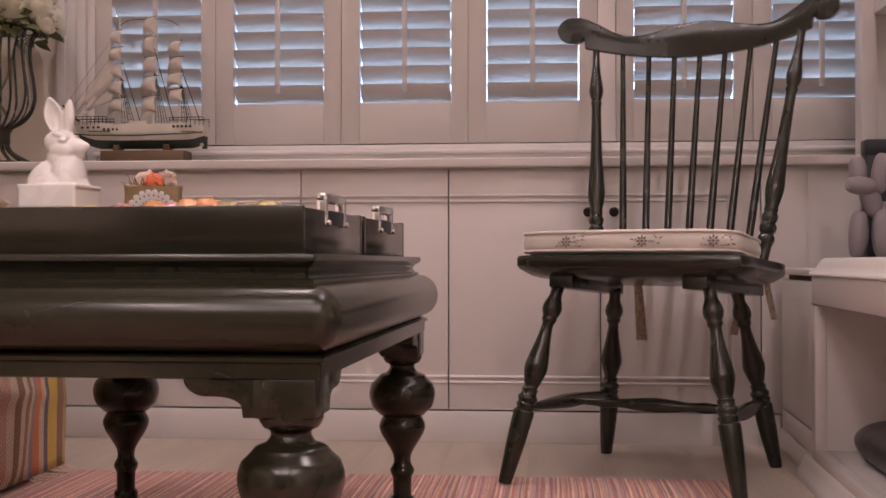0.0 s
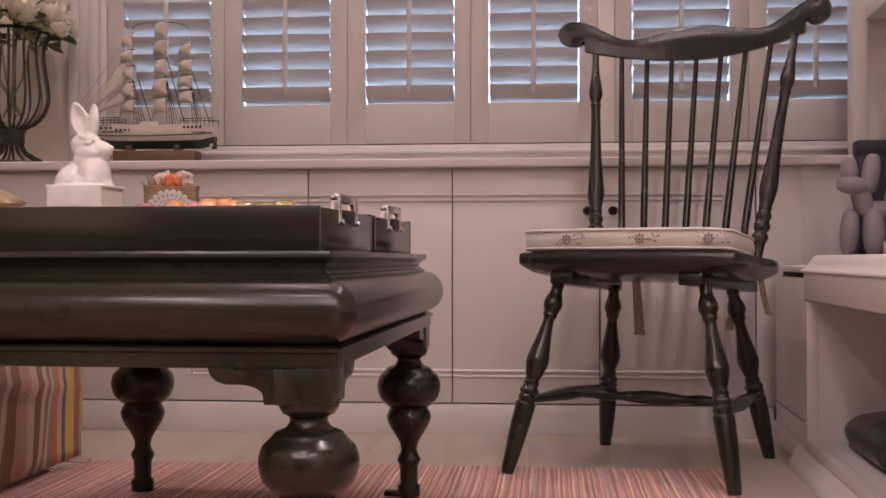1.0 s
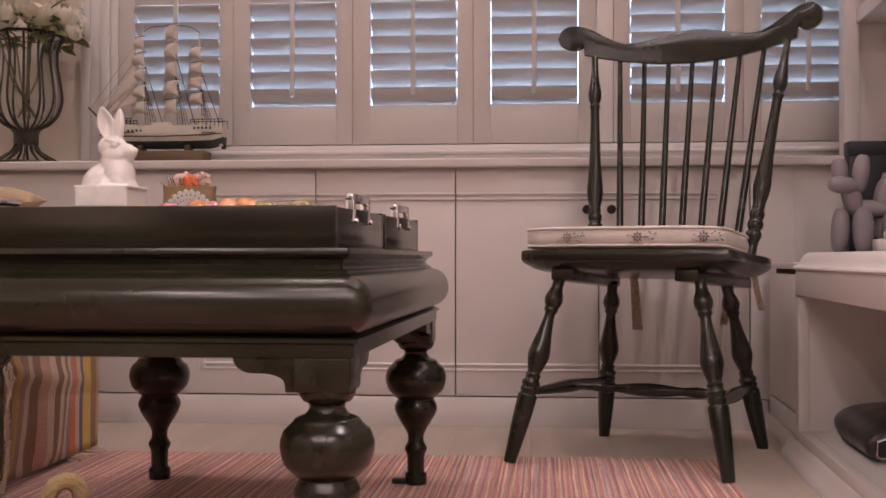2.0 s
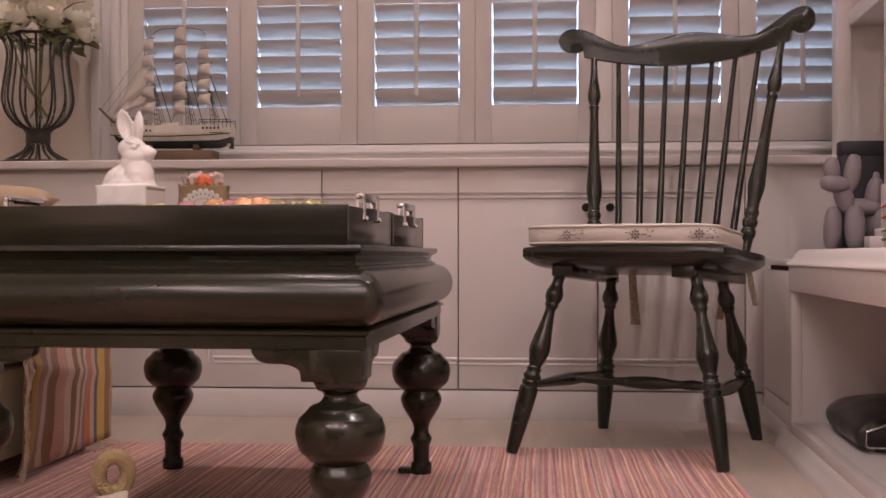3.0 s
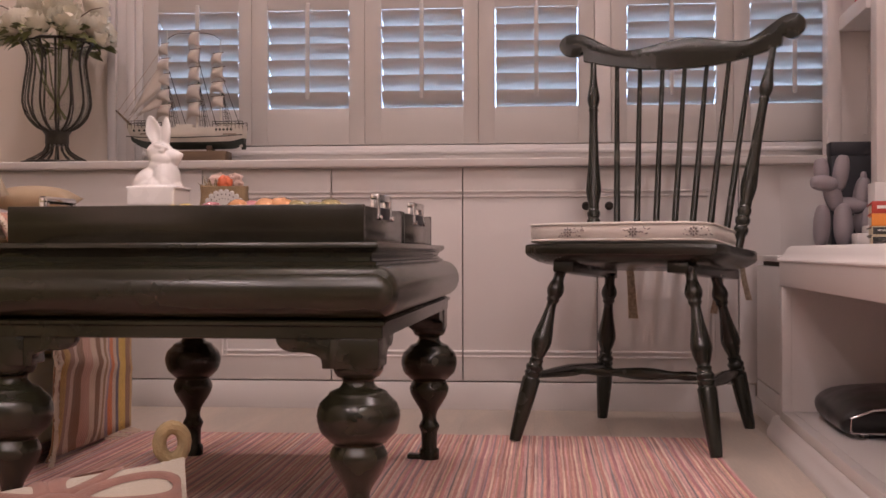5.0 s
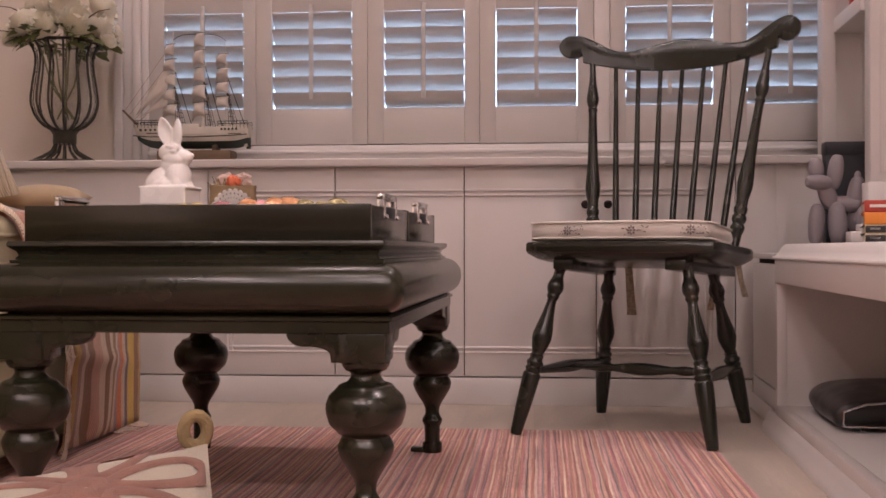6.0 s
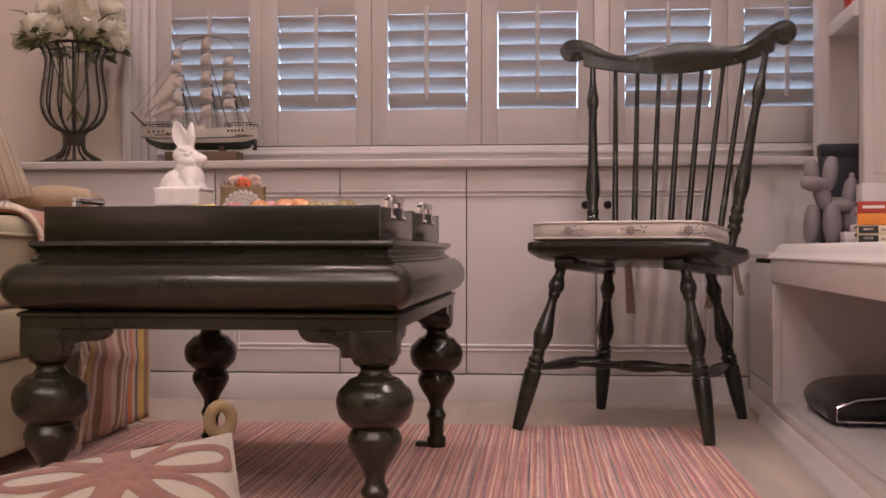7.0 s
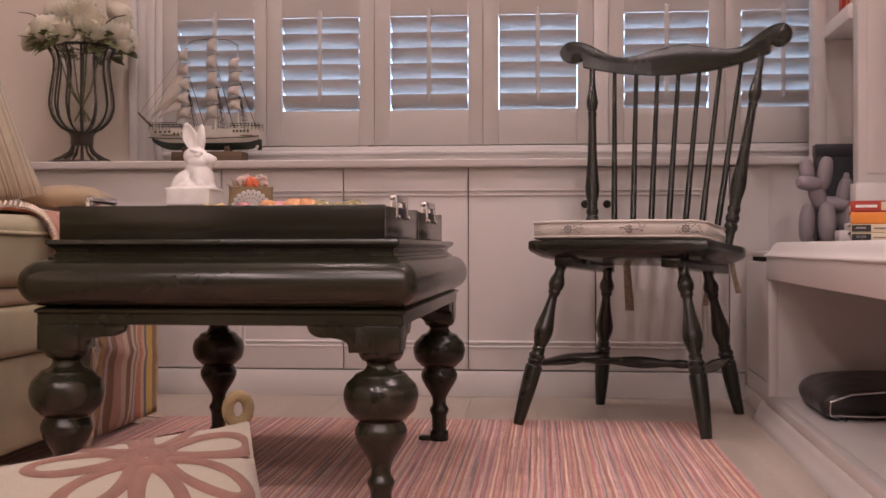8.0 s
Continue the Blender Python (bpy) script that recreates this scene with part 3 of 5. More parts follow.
# balloon dog: a cast figure in one mesh
dog = bmesh.new()
for c, r, turn in (
    ((-0.036, -0.014, 0.050), (0.0205, 0.0205, 0.051), (0, 3, 0)), ((0.013, -0.018, 0.051), (0.0235, 0.0220, 0.053), (0, -2, 0)),
    ((0.062, 0.014, 0.062), (0.022, 0.020, 0.034), (0, 0, 0)), ((0.074, -0.010, 0.064), (0.020, 0.020, 0.032), (0, 6, 0)),
    ((0.030, -0.002, 0.100), (0.046, 0.020, 0.0195), (0, 4, 0)), ((-0.010, -0.010, 0.124), (0.0215, 0.0205, 0.038), (0, -16, 0)),
    ((-0.032, -0.026, 0.152), (0.033, 0.0205, 0.0195), (0, 6, 16)), ((-0.036, -0.010, 0.184), (0.0190, 0.0180, 0.030), (0, -4, 0)),
    ((0.008, -0.016, 0.178), (0.0190, 0.0180, 0.043), (0, 8, 0)), ((0.058, 0.002, 0.126), (0.0200, 0.0190, 0.042), (0, 10, 0)),
    ((0.063, 0.002, 0.168), (0.0080, 0.0080, 0.013), (0, 0, 0)), ((-0.058, -0.036, 0.147), (0.0065, 0.0065, 0.0065), (0, 0, 0))):
    own = bmesh.new()
    bmesh.ops.create_uvsphere(own, u_segments=24, v_segments=18, radius=1.0)
    long_way = max(range(3), key=lambda i: r[i])
    q = Euler([radians(a) for a in turn]).to_matrix()
    for w in own.verts:
        side = math.sqrt(max(1e-9, 1 - w.co[long_way] ** 2))
        full = min(1.0, side) ** -0.42 if side > 1e-3 else 1.0
        p = Vector([w.co[i] * r[i] * (1.0 if i == long_way else full) for i in range(3)])
        w.co = Vector(c) + q @ p
    joined(dog, own)
figure = solid("balloon_dog_figure", dog, DOGM, "matte mauve-grey balloon dog ornament on the media unit", "ornament", kind="")
figure.matrix_world = pose(0.690, 2.50, 0.439, 0, 0, -6)

dev = thing("set_top_box", "black wedge-shaped electronic box with silver trim in the bay", "set-top box", 0.712, 2.062, 0.0745, UNIT_TURN)
W2, D2 = 0.162, 0.188
own = bmesh.new()
bmesh.ops.create_grid(own, x_segments=14, y_segments=14, size=1.0)
low = {}
for v in own.verts:
    u, w = v.co.x, v.co.y
    rx = math.copysign(abs(u) ** 0.9, u)
    v.co = Vector((rx * W2 * (1 - 0.10 * max(0, w) ** 2), w * D2 * (1 - 0.07 * u * u), 0.058 + 0.022 * (1 - u * u) * (1 - w * w) - 0.024 * u ** 8 - 0.016 * max(0, abs(w) - 0.8) * 2))
ret = bmesh.ops.extrude_face_region(own, geom=list(own.faces))
for v in [g for g in ret["geom"] if isinstance(g, bmesh.types.BMVert)]:
    v.co = Vector((v.co.x * 0.95, v.co.y * 0.95, 0.004))
shell = part("shell", own, DEVICE, dev, sharp=80)
shell.modifiers.new("rounding", "SUBSURF").levels = 2
shell.modifiers[0].render_levels = 2
part("trim", tube([(-0.135, -0.180, 0.006), (-0.141, -0.180, 0.012), (-0.141, -0.180, 0.036), (-0.10, -0.183, 0.052), (0.0, -0.187, 0.061), (0.13, -0.181, 0.05)], 0.0022, 8), CHROME, dev, "thin silver trim line")
part("trim", tube([(-0.141, -0.180, 0.008), (0.0, -0.186, 0.008), (0.135, -0.180, 0.008)], 0.0022, 8), CHROME, dev, "thin silver trim line")
for fx, fy in ((-0.11, -0.15), (0.11, -0.15), (-0.11, 0.15), (0.11, 0.15)):
    part("foot", lathe(((-0.0045, 0.009), (0.005, 0.009)), (fx, fy, 0), segments=12), DEVICE, dev)

# ---- rug ----
rug = thing("rug", "pink and coral striped flat-woven rug with fringed ends", "rug", -0.50, 0.562, 0)
RW, RL = 0.85, 1.755
own = bmesh.new()
n = 60
ring = []
for iy in range(n + 1):
    y = -RL + 2 * RL * iy / n
    row = []
    for ix in range(n + 1):
        x = -RW + 2 * RW * ix / n
        edge_wave = 0.004 * noise.noise((x * 6, y * 6, 0)) if iy in (0, n) or ix in (0, n) else 0
        row.append(own.verts.new((x + (edge_wave if ix in (0, n) else 0), y + (edge_wave if iy in (0, n) else 0) + 0.008 * noise.noise((x * 2, 3.1, 0)), 0.0030 + 0.0005 * noise.noise((x * 9, y * 9, 1)))))
    ring.append(row)
for iy in range(n):
    for ix in range(n):
        own.faces.new((ring[iy][ix], ring[iy][ix + 1], ring[iy + 1][ix + 1], ring[iy + 1][ix]))
ret = bmesh.ops.extrude_face_region(own, geom=list(own.faces))
for v in [g for g in ret["geom"] if isinstance(g, bmesh.types.BMVert)]:
    v.co.z = 0.0006
part("weave", own, RUG, rug)
rnd = random.Random(5)
bm = bmesh.new()
for k in range(60):
    x = -RW + 0.004 + 0.0052 * k
    y0 = RL - 0.004
    dx, ln = rnd.uniform(-0.018, 0.018), rnd.uniform(0.03, 0.05)
    tube([(x, y0, 0.0028), (x + dx * 0.4, y0 + ln * 0.5, 0.0035 + rnd.uniform(0, 0.004)), (x + dx, y0 + ln, 0.0024)], 0.0017, 5, bm)
tagged(part("fringe", bm, FRINGE, rug, "knotted cream fringe"), kind="stuff")

# ---- coffee table ----
table = thing("coffee_table", "black-brown lacquered coffee table with bulbous turned legs", "coffee table", -0.508, 1.61, 0, -1.2)
HX, HY = 0.285, 0.430
EDGE = 0.0025
body_profile = [(-0.004, 0.310, EDGE, 0), (0.0, 0.3115, EDGE, 0), (0.0, 0.327, EDGE, 0), (0.004, 0.329, EDGE, 0), (0.004, 0.333, EDGE, 0), (0.0, 0.335, EDGE, 0), (-0.003, 0.3365, EDGE, 0)]
for k in range(15):
    a = -math.pi / 2 + math.pi * k / 14
    body_profile.append((-0.010 + 0.036 * math.cos(a), 0.3738 + 0.0362 * math.sin(a), 0.004 + 0.022 * math.cos(a), -0.003 * math.cos(a)))
body_profile += [(o, z, 0.003, 0.001) for o, z in ((-0.011, 0.4105), (-0.0105, 0.414), (-0.016, 0.4155), (-0.020, 0.421), (-0.017, 0.427), (-0.010, 0.4315), (-0.0075, 0.434), (-0.0075, 0.438), (-0.009, 0.441))]
bm = frame_sweep(body_profile, HX, HY)
part("tabletop", bm, BLACK, table, "bulging moulded top and apron", sharp=28)
LX, LY = 0.2495, 0.3945
leg_profile = eased((
    (0.0, 0.0175), (0.004, 0.0180), (0.014, 0.0175), (0.018, 0.0160), (0.054, 0.0165), (0.060, 0.0190), (0.067, 0.0212), (0.073, 0.0190), (0.079, 0.0155), (0.089, 0.0150), (0.101, 0.0190), (0.120, 0.0305), (0.136, 0.0385), (0.147, 0.0400), (0.157, 0.0360), (0.161, 0.0340),
    (0.164, 0.0385), (0.178, 0.0520), (0.200, 0.0575), (0.218, 0.0530), (0.228, 0.0430), (0.232, 0.0400), (0.2345, 0.0360), (0.238, 0.0270), (0.246, 0.0215), (0.252, 0.0235), (0.254, 0.0290), (0.262, 0.0340), (0.2705, 0.0345)), 3)


def bracket(sign):
    """The scalloped corner bracket, from the block outwards."""
    pts = [(0.0, 0.0), (0.0, -0.041), (sign * 0.012, -0.041), (sign * 0.013, -0.031)]
    for k in range(7):
        a = math.pi / 2 * k / 6
        pts.append((sign * (0.013 + 0.030 * (1 - math.cos(a))), -0.031 + 0.012 * math.sin(a)))
    pts += [(sign * 0.052, -0.019)]
    for k in range(7):
        a = math.pi / 2 * k / 6
        pts.append((sign * (0.052 + 0.024 * math.sin(a)), -0.019 + 0.019 * (1 - math.cos(a))))
    return pts


for sx in (-1, 1):
    for sy in (-1, 1):
        cx, cy = sx * LX - (0.0035 if sy < 0 else 0.0), sy * LY
        part("corner_block", block(cx - 0.034, cx + 0.034, cy - 0.034, cy + 0.034, 0.2695, 0.3115, 0.003), BLACK, table)
        part("bracket", prism([(cx - sx * 0.032 + u, 0.311 + v) for u, v in bracket(-sx)], "y", cy + sy * 0.014, cy + sy * 0.0325, bevel=0.001), BLACK, table)
        part("bracket", prism([(cy - sy * 0.032 + u, 0.311 + v) for u, v in bracket(-sy)], "x", cx + sx * 0.014, cx + sx * 0.0325, bevel=0.001), BLACK, table)
        leg = part("leg", lathe(leg_profile, (cx, cy, 0.0033), segments=36), BLACK, table, sharp=50)
        if sy == 1 and sx == 1:
            part("castor", block(cx - 0.045, cx - 0.014, cy - 0.012, cy + 0.012, 0.0036, 0.0145, 0.004), BLACK, leg)
        if sy == 1:
            part("foot_cap", lathe(((0.0, 0.0195), (0.004, 0.0205), (0.018, 0.0208), (0.022, 0.019)), (cx, cy, 0.0032), segments=24), BLACK, leg)


def tray(x, y, w, d, label):
    t = thing("tray", label, "tray", x, y, 0.4415, -3.6, group="serving trays")
    h = 0.056
    part("base", block(-w / 2 + 0.004, w / 2 - 0.004, -d / 2 + 0.004, d / 2 - 0.004, 0, 0.008), TRAYM, t)
    for sy in (-1, 1):
        y0, y1 = sorted((sy * d / 2, sy * (d / 2 - 0.010)))
        part("long_side", block(-w / 2, w / 2, y0, y1, 0.0, h, 0.0015), TRAYM, t)
    for sx in (-1, 1):
        x0, x1 = sorted((sx * w / 2, sx * (w / 2 - 0.010)))
        s = part("short_side", block(x0, x1, -d / 2 + 0.0105, d / 2 - 0.0105, 0.0, h - 0.002, 0.0015), TRAYM, t)
        xm = (x0 + x1) / 2
        g = 0.053
        bm = block(xm - 0.0068, xm + 0.0068, -g, -g + 0.013, h - 0.021, h + 0.014, 0.003)
        block(xm - 0.0068, xm + 0.0068, g - 0.013, g, h - 0.021, h + 0.014, 0.003, bm)
        block(xm - 0.0072, xm + 0.0072, -g - 0.0005, g + 0.0005, h + 0.0085, h + 0.0205, 0.004, bm, 3)
        # No opening is cut; a dark plate gives the hand hole's shade.
        part("hand_hole_shade", block(xm - 0.0062, xm + 0.0062, -g + 0.0135, g - 0.0135, h - 0.019, h - 0.001, 0.001), NAVY, s, "dark plate standing in for the shaded hand hole under the handle")
        hd = part("handle", bm, CHROME, s, "chrome bar handle")
        for sy in (-1, 1):
            part("stud", ball((xm + sx * 0.0078, sy * (g - 0.0065), h - 0.017), (0.0042, 0.0042, 0.0042), u=10, v=6), CHROME, hd)
    return t


tray(-0.5420, 1.4625, 0.553, 0.303, "deep dark lacquered serving tray with chrome handles, holding sweets")
tray(-0.513, 1.790, 0.532, 0.303, "deep dark lacquered serving tray with chrome handles")

# rabbit bust: one mesh
bm = ball((0.0, 0, 0.0), (0.043, 0.032, 0.024))
for c, r, turn in (
    ((-0.016, 0, 0.012), (0.030, 0.027, 0.019), (0, -42, 0)), ((0.016, -0.002, 0.014), (0.023, 0.026, 0.032), (0, 0, 0)), ((0.008, 0, 0.034), (0.023, 0.021, 0.022), (0, 10, 0)),
    ((0.005, 0, 0.057), (0.0235, 0.0200, 0.0180), (0, 10, 0)), ((0.024, -0.002, 0.0515), (0.0185, 0.0150, 0.0130), (0, 10, 0)), ((0.011, -0.012, 0.047), (0.0185, 0.0100, 0.0120), (0, 4, 0)),
    ((0.0385, -0.001, 0.0530), (0.0055, 0.0065, 0.0050), (0, 0, 0)), ((0.025, -0.001, 0.0415), (0.0130, 0.0110, 0.0080), (0, 0, 0)), ((0.011, -0.0140, 0.0660), (0.0130, 0.0070, 0.0045), (0, 16, 0)),
    ((0.018, -0.018, 0.006), (0.0130, 0.0110, 0.0170), (0, 0, 0))):
    ball(c, r, bm, turn, 20, 14)
rab = solid("rabbit_bust", bm, CERAMIC, "white glazed ceramic rabbit bust on a square plinth", "figurine", kind="")
mod = rab.modifiers.new("merge", "REMESH")
mod.mode, mod.voxel_size, mod.use_smooth_shade = "VOXEL", 0.0022, True
mod = rab.modifiers.new("soften", "SMOOTH")
mod.factor, mod.iterations = 0.5, 8
# long upright ears with a hollow front, and an eye, as one mesh with the bust
bm = bmesh.new()
bm.from_mesh(rab.data)
for c, turn, hollow in (((-0.0080, 0.004, 0.0925), (0, -15, 4), 1), ((0.0135, 0.002, 0.0890), (0, 4, -44), 0)):
    q = Euler([radians(a) for a in turn]).to_matrix()
    own = bmesh.new()
    bmesh.ops.create_uvsphere(own, u_segments=20, v_segments=16, radius=1.0)
    for w in own.verts:
        k = w.co.z
        wide = 0.0140 * (1 - 0.30 * max(0, k)) * (1 - 0.35 * max(0, -k))
        w.co = Vector((w.co.x * wide, w.co.y * 0.0065, k * 0.0275))
        if hollow and w.co.y < 0:
            w.co.y = -0.004 + 0.0085 * max(0, 1 - (w.co.x / 0.0100) ** 2 - (w.co.z / 0.023) ** 2)
        w.co = Vector(c) + q @ w.co
    joined(bm, own)
ball((0.0150, -0.0195, 0.0590), (0.0055, 0.0030, 0.0028), bm, u=12, v=8)
for z0, z1, hx in ((-0.030, -0.0015, 0.0395), (-0.0035, 0.0015, 0.0420)):
    block(-hx + 0.002, hx + 0.002, -0.036, 0.036, z0, z1, 0.0015, bm)
rab.data = finish(bm, "rabbit_bust", CERAMIC)
mod = rab.modifiers[0]
mod.voxel_size = 0.0016
rab.modifiers[1].iterations = 3
rab.matrix_world = pose(-0.643, 1.475, 0.5325, 0, 0, -4)
# white box under the bust
plinth_box = thing("display_box", "small white box standing in the tray", "box", -0.641, 1.475, 0.450, -4)
part("body", block(-0.0395, 0.0395, -0.034, 0.034, 0, 0.0515, 0.002), LACE, plinth_box)

sack = thing("gift_sack", "small brown burlap gift sack with white doily in a tray", "gift bag", -0.607, 1.744, 0.4498, 6)
bm = bmesh.new()
levels = 9
rows = []
for i in range(levels):
    u = i / (levels - 1)
    hx = 0.051 - 0.006 * u + 0.003 * math.sin(u * 6)
    hy = 0.028 - 0.010 * u
    row = []
    for k in range(28):
        a = math.tau * k / 28
        sx, sy = math.cos(a), math.sin(a)
        r = (abs(sx) ** 5 + abs(sy) ** 5) ** -0.2
        wr = 1 + 0.05 * noise.noise((sx * 2, sy * 2, u * 5))
        row.append(bm.verts.new((hx * sx * r * wr, hy * sy * r * wr, 0.100 * u + (0.006 * noise.noise((sx * 3, sy * 3, 7)) if i == levels - 1 else 0))))
    rows.append(row)
for a, b in zip(rows, rows[1:]):
    for k in range(28):
        bm.faces.new((a[k], a[(k + 1) % 28], b[(k + 1) % 28], b[k]))
bm.faces.new(rows[0][::-1])
bm.faces.new(rows[-1])
part("bag", bm, BURLAP, sack)
rnd = random.Random(3)
for k in range(5):
    own = bmesh.new()
    bmesh.ops.create_icosphere(own, subdivisions=3, radius=1)
    off = rnd.random() * 9
    for w in own.verts:
        s = 1 + 0.45 * noise.noise(w.co * 2.3 + Vector((off, 0, 0)))
        w.co = Vector((-0.020 + 0.010 * k, -0.006 if k == 2 else 0.006, 0.106 + 0.004 * (k % 3) - (0.008 if k == 2 else 0))) + Vector((w.co.x * 0.014 * s, w.co.y * 0.010 * s, w.co.z * 0.014 * s))
    part("tissue", own, CORAL if k in (2,) else TISSUE, sack, "crumpled tissue tuft" if k != 2 else "coral wrapped sweet")
bm = bmesh.new()
for k in range(9):
    tube([(-0.035 + 0.003 * k, -0.01, 0.098), (-0.042 + 0.004 * k + rnd.uniform(-0.006, 0.004), -0.012, 0.112 + rnd.uniform(-0.006, 0.006))], [0.0012, 0.0004], 5, bm)
part("twine", bm, OLIVE_ROPE, sack)
bm = lathe(((0, 0.036), (0.0015, 0.036)), (0.004, -0.0305, 0.054), (0.004, -1, 0.054), 40)
for k in range(22):
    a = math.tau * k / 22
    ball((0.004 + 0.0355 * math.cos(a), -0.0312, 0.054 + 0.0355 * math.sin(a)), (0.0046, 0.001, 0.0046), bm, u=8, v=5)
doily = part("doily", bm, LACE, sack, "round white lace doily")
bm = None
for k in range(26):
    a = math.tau * k / 26
    for rr, w in ((0.0305, 0.0011), (0.0225, 0.0008)):
        cx, cz = 0.004 + rr * math.cos(a), 0.054 + rr * math.sin(a)
        bm = block(cx - w, cx + w, -0.0328, -0.0318, cz - w * 1.5, cz + w * 1.5, bm=bm)
part("lettering_bars", bm, SPRIG, doily)


def sweet(x, y, z, r, m, label, squash=0.85):
    s = bmesh.new()
    bmesh.ops.create_icosphere(s, subdivisions=3, radius=1)
    off = Vector((x * 40, y * 40, 0))
    for w in s.verts:
        k = 1 + 0.14 * noise.noise(w.co * 2.2 + off)
        w.co = Vector((w.co.x * r * k, w.co.y * r * k, w.co.z * r * squash * k))
    ob = solid("sweet", s, m, label, "sweet", kind="", group="wrapped sweets")
    ob.matrix_world = pose(x, y, z + r * squash * 0.95, 0, 0, rnd.uniform(0, 90))


base = 0.4495
for x, y, r, m, lab in (
    (-0.606, 1.44, 0.017, YELLOW, "yellow wrapped sweet in the tray"), (-0.583, 1.435, 0.018, YELLOW, "yellow wrapped sweet in the tray"), (-0.562, 1.43, 0.016, PINK_FOIL, "pink foil sweet in the tray"),
    (-0.546, 1.45, 0.020, PINK_FOIL, "pink foil sweet in the tray"), (-0.520, 1.46, 0.017, PINK_FOIL, "pink foil sweet in the tray"),
    (-0.500, 1.44, 0.022, ORANGE_FOIL, "orange foil sweet in the tray"), (-0.480, 1.45, 0.021, PINK_FOIL, "pink foil sweet in the tray"), (-0.455, 1.44, 0.023, ORANGE_FOIL, "orange foil sweet in the tray"),
    (-0.432, 1.445, 0.024, ORANGE_FOIL, "orange foil sweet in the tray"), (-0.405, 1.44, 0.021, GOLD_FOIL, "gold foil sweet in the tray"), (-0.378, 1.45, 0.020, GOLD_FOIL, "gold foil sweet in the tray"),
    (-0.352, 1.44, 0.022, GOLD_FOIL, "gold foil sweet in the tray"), (-0.335, 1.47, 0.018, YELLOW, "yellow wrapped sweet in the tray"), (-0.445, 1.48, 0.021, GOLD_FOIL, "gold foil sweet in the tray"), (-0.49, 1.485, 0.02, CORAL, "coral wrapped sweet in the tray")):
    sweet(x, y, base + 0.026, r, m, lab)
# a heap of the same sweets below the rim
heap = bmesh.new()
for k in range(120):
    x, y = rnd.uniform(-0.29, 0.225), rnd.uniform(-0.03, 0.075)
    if x < -0.02 and y > 0.0 or x < -0.10:
        continue
    ball((x, y, 0.012 + rnd.uniform(0, 0.012)), (0.013, 0.013, 0.012), heap, u=10, v=7)
sw = solid("sweets_heap", heap, GOLD_FOIL, "heap of gold foil sweets filling the tray", "sweets", kind="stuff")
sw.matrix_world = pose(-0.548, 1.43, base, 0, 0, -2.6)

# ---- comb-back chair ----
CHAIR_TURN = -23.5


def fall(y):
    """How far the seat drops towards the back."""
    return -0.062 * (y + 0.20)


chair = thing("windsor_chair", "black painted comb-back spindle chair with turned legs", "chair", 0.222, 2.364, 0, CHAIR_TURN)


def seat_outline(k, n):
    a = math.tau * k / n
    c, s = math.cos(a), math.sin(a)
    e = 11.0 if s < 0 else 3.2
    r = (abs(c) ** e + abs(s) ** e) ** (-1 / e)
    x, y = c * r, s * r
    wide = 0.234 + 0.008 * math.exp(-((y - 0.25) / 0.45) ** 2) - 0.045 * max(0, y - 0.45)
    return x * wide, y * (0.205 if y < 0 else 0.226) - (0.014 * (1 - x * x) if y < 0 else 0.0)


own = bmesh.new()
n = 56
stations = ((0.42, -0.004, 0.0), (0.62, -0.010, 0.0), (0.86, -0.004, 0.0), (0.965, 0.0, 0.0), (0.99, -0.0015, 0.0), (1.0, -0.006, 0.0), (1.0, -0.021, 0.0), (0.985, -0.026, 0.0), (0.90, -0.038, 0.0), (0.82, -0.043, 0.0), (0.4, -0.045, 0.0))
rows = []
for f, dz, _ in stations:
    rows.append([own.verts.new((seat_outline(k, n)[0] * f, seat_outline(k, n)[1] * f, 0.446 + dz + fall(seat_outline(k, n)[1] * f))) for k in range(n)])
for a, b in zip(rows, rows[1:]):
    for k in range(n):
        own.faces.new((a[k], a[(k + 1) % n], b[(k + 1) % n], b[k]))
own.faces.new(rows[0])
own.faces.new(rows[-1][::-1])
part("seat", own, CHAIRM, chair, "saddled seat plank")
leg_shape = ((0.0, 0.0125), (0.02, 0.0135), (0.18, 0.0180), (0.35, 0.0205), (0.362, 0.0195), (0.368, 0.0165), (0.378, 0.0175), (0.392, 0.0195), (0.402, 0.0165), (0.412, 0.0185), (0.428, 0.0200), (0.440, 0.0160), (0.455, 0.0150), (0.468, 0.0165), (0.476, 0.0135),
             (0.500, 0.0160), (0.560, 0.0225), (0.600, 0.0222), (0.68, 0.0165), (0.76, 0.0120), (0.800, 0.0112), (0.812, 0.0140), (0.822, 0.0150), (0.832, 0.0140), (0.850, 0.0175), (0.875, 0.0195), (0.905, 0.0170), (0.935, 0.0125), (0.970, 0.0125), (1.0, 0.0140))
feet = {}
for sx in (-1, 1):
    for sy, top, foot in ((-1, (0.150, -0.150), (0.229, -0.234)), (1, (0.132, 0.120), (0.189, 0.216))):
        a = Vector((sx * foot[0], foot[1], 0.0034 if sy < 0 else 0.0))
        b = Vector((sx * top[0], top[1], 0.392 + fall(top[1])))
        ln = (b - a).length
        part("leg", lathe(eased([(h * ln, r) for h, r in leg_shape], 2), a, b, 20), CHAIRM, chair, sharp=50)
        feet[sx, sy] = (a, b)
    bat = block(-0.024, 0.024, -0.185, 0.165, 0.3835, 0.4065, 0.003)
    q = Matrix.Rotation(radians(-sx * 3.5), 3, "Z")
    for v in bat.verts:
        v.co = q @ v.co + Vector((sx * 0.143, 0, 0))
        v.co.z += fall(v.co.y)
    part("batten", bat, CHAIRM, chair)
mids = {}
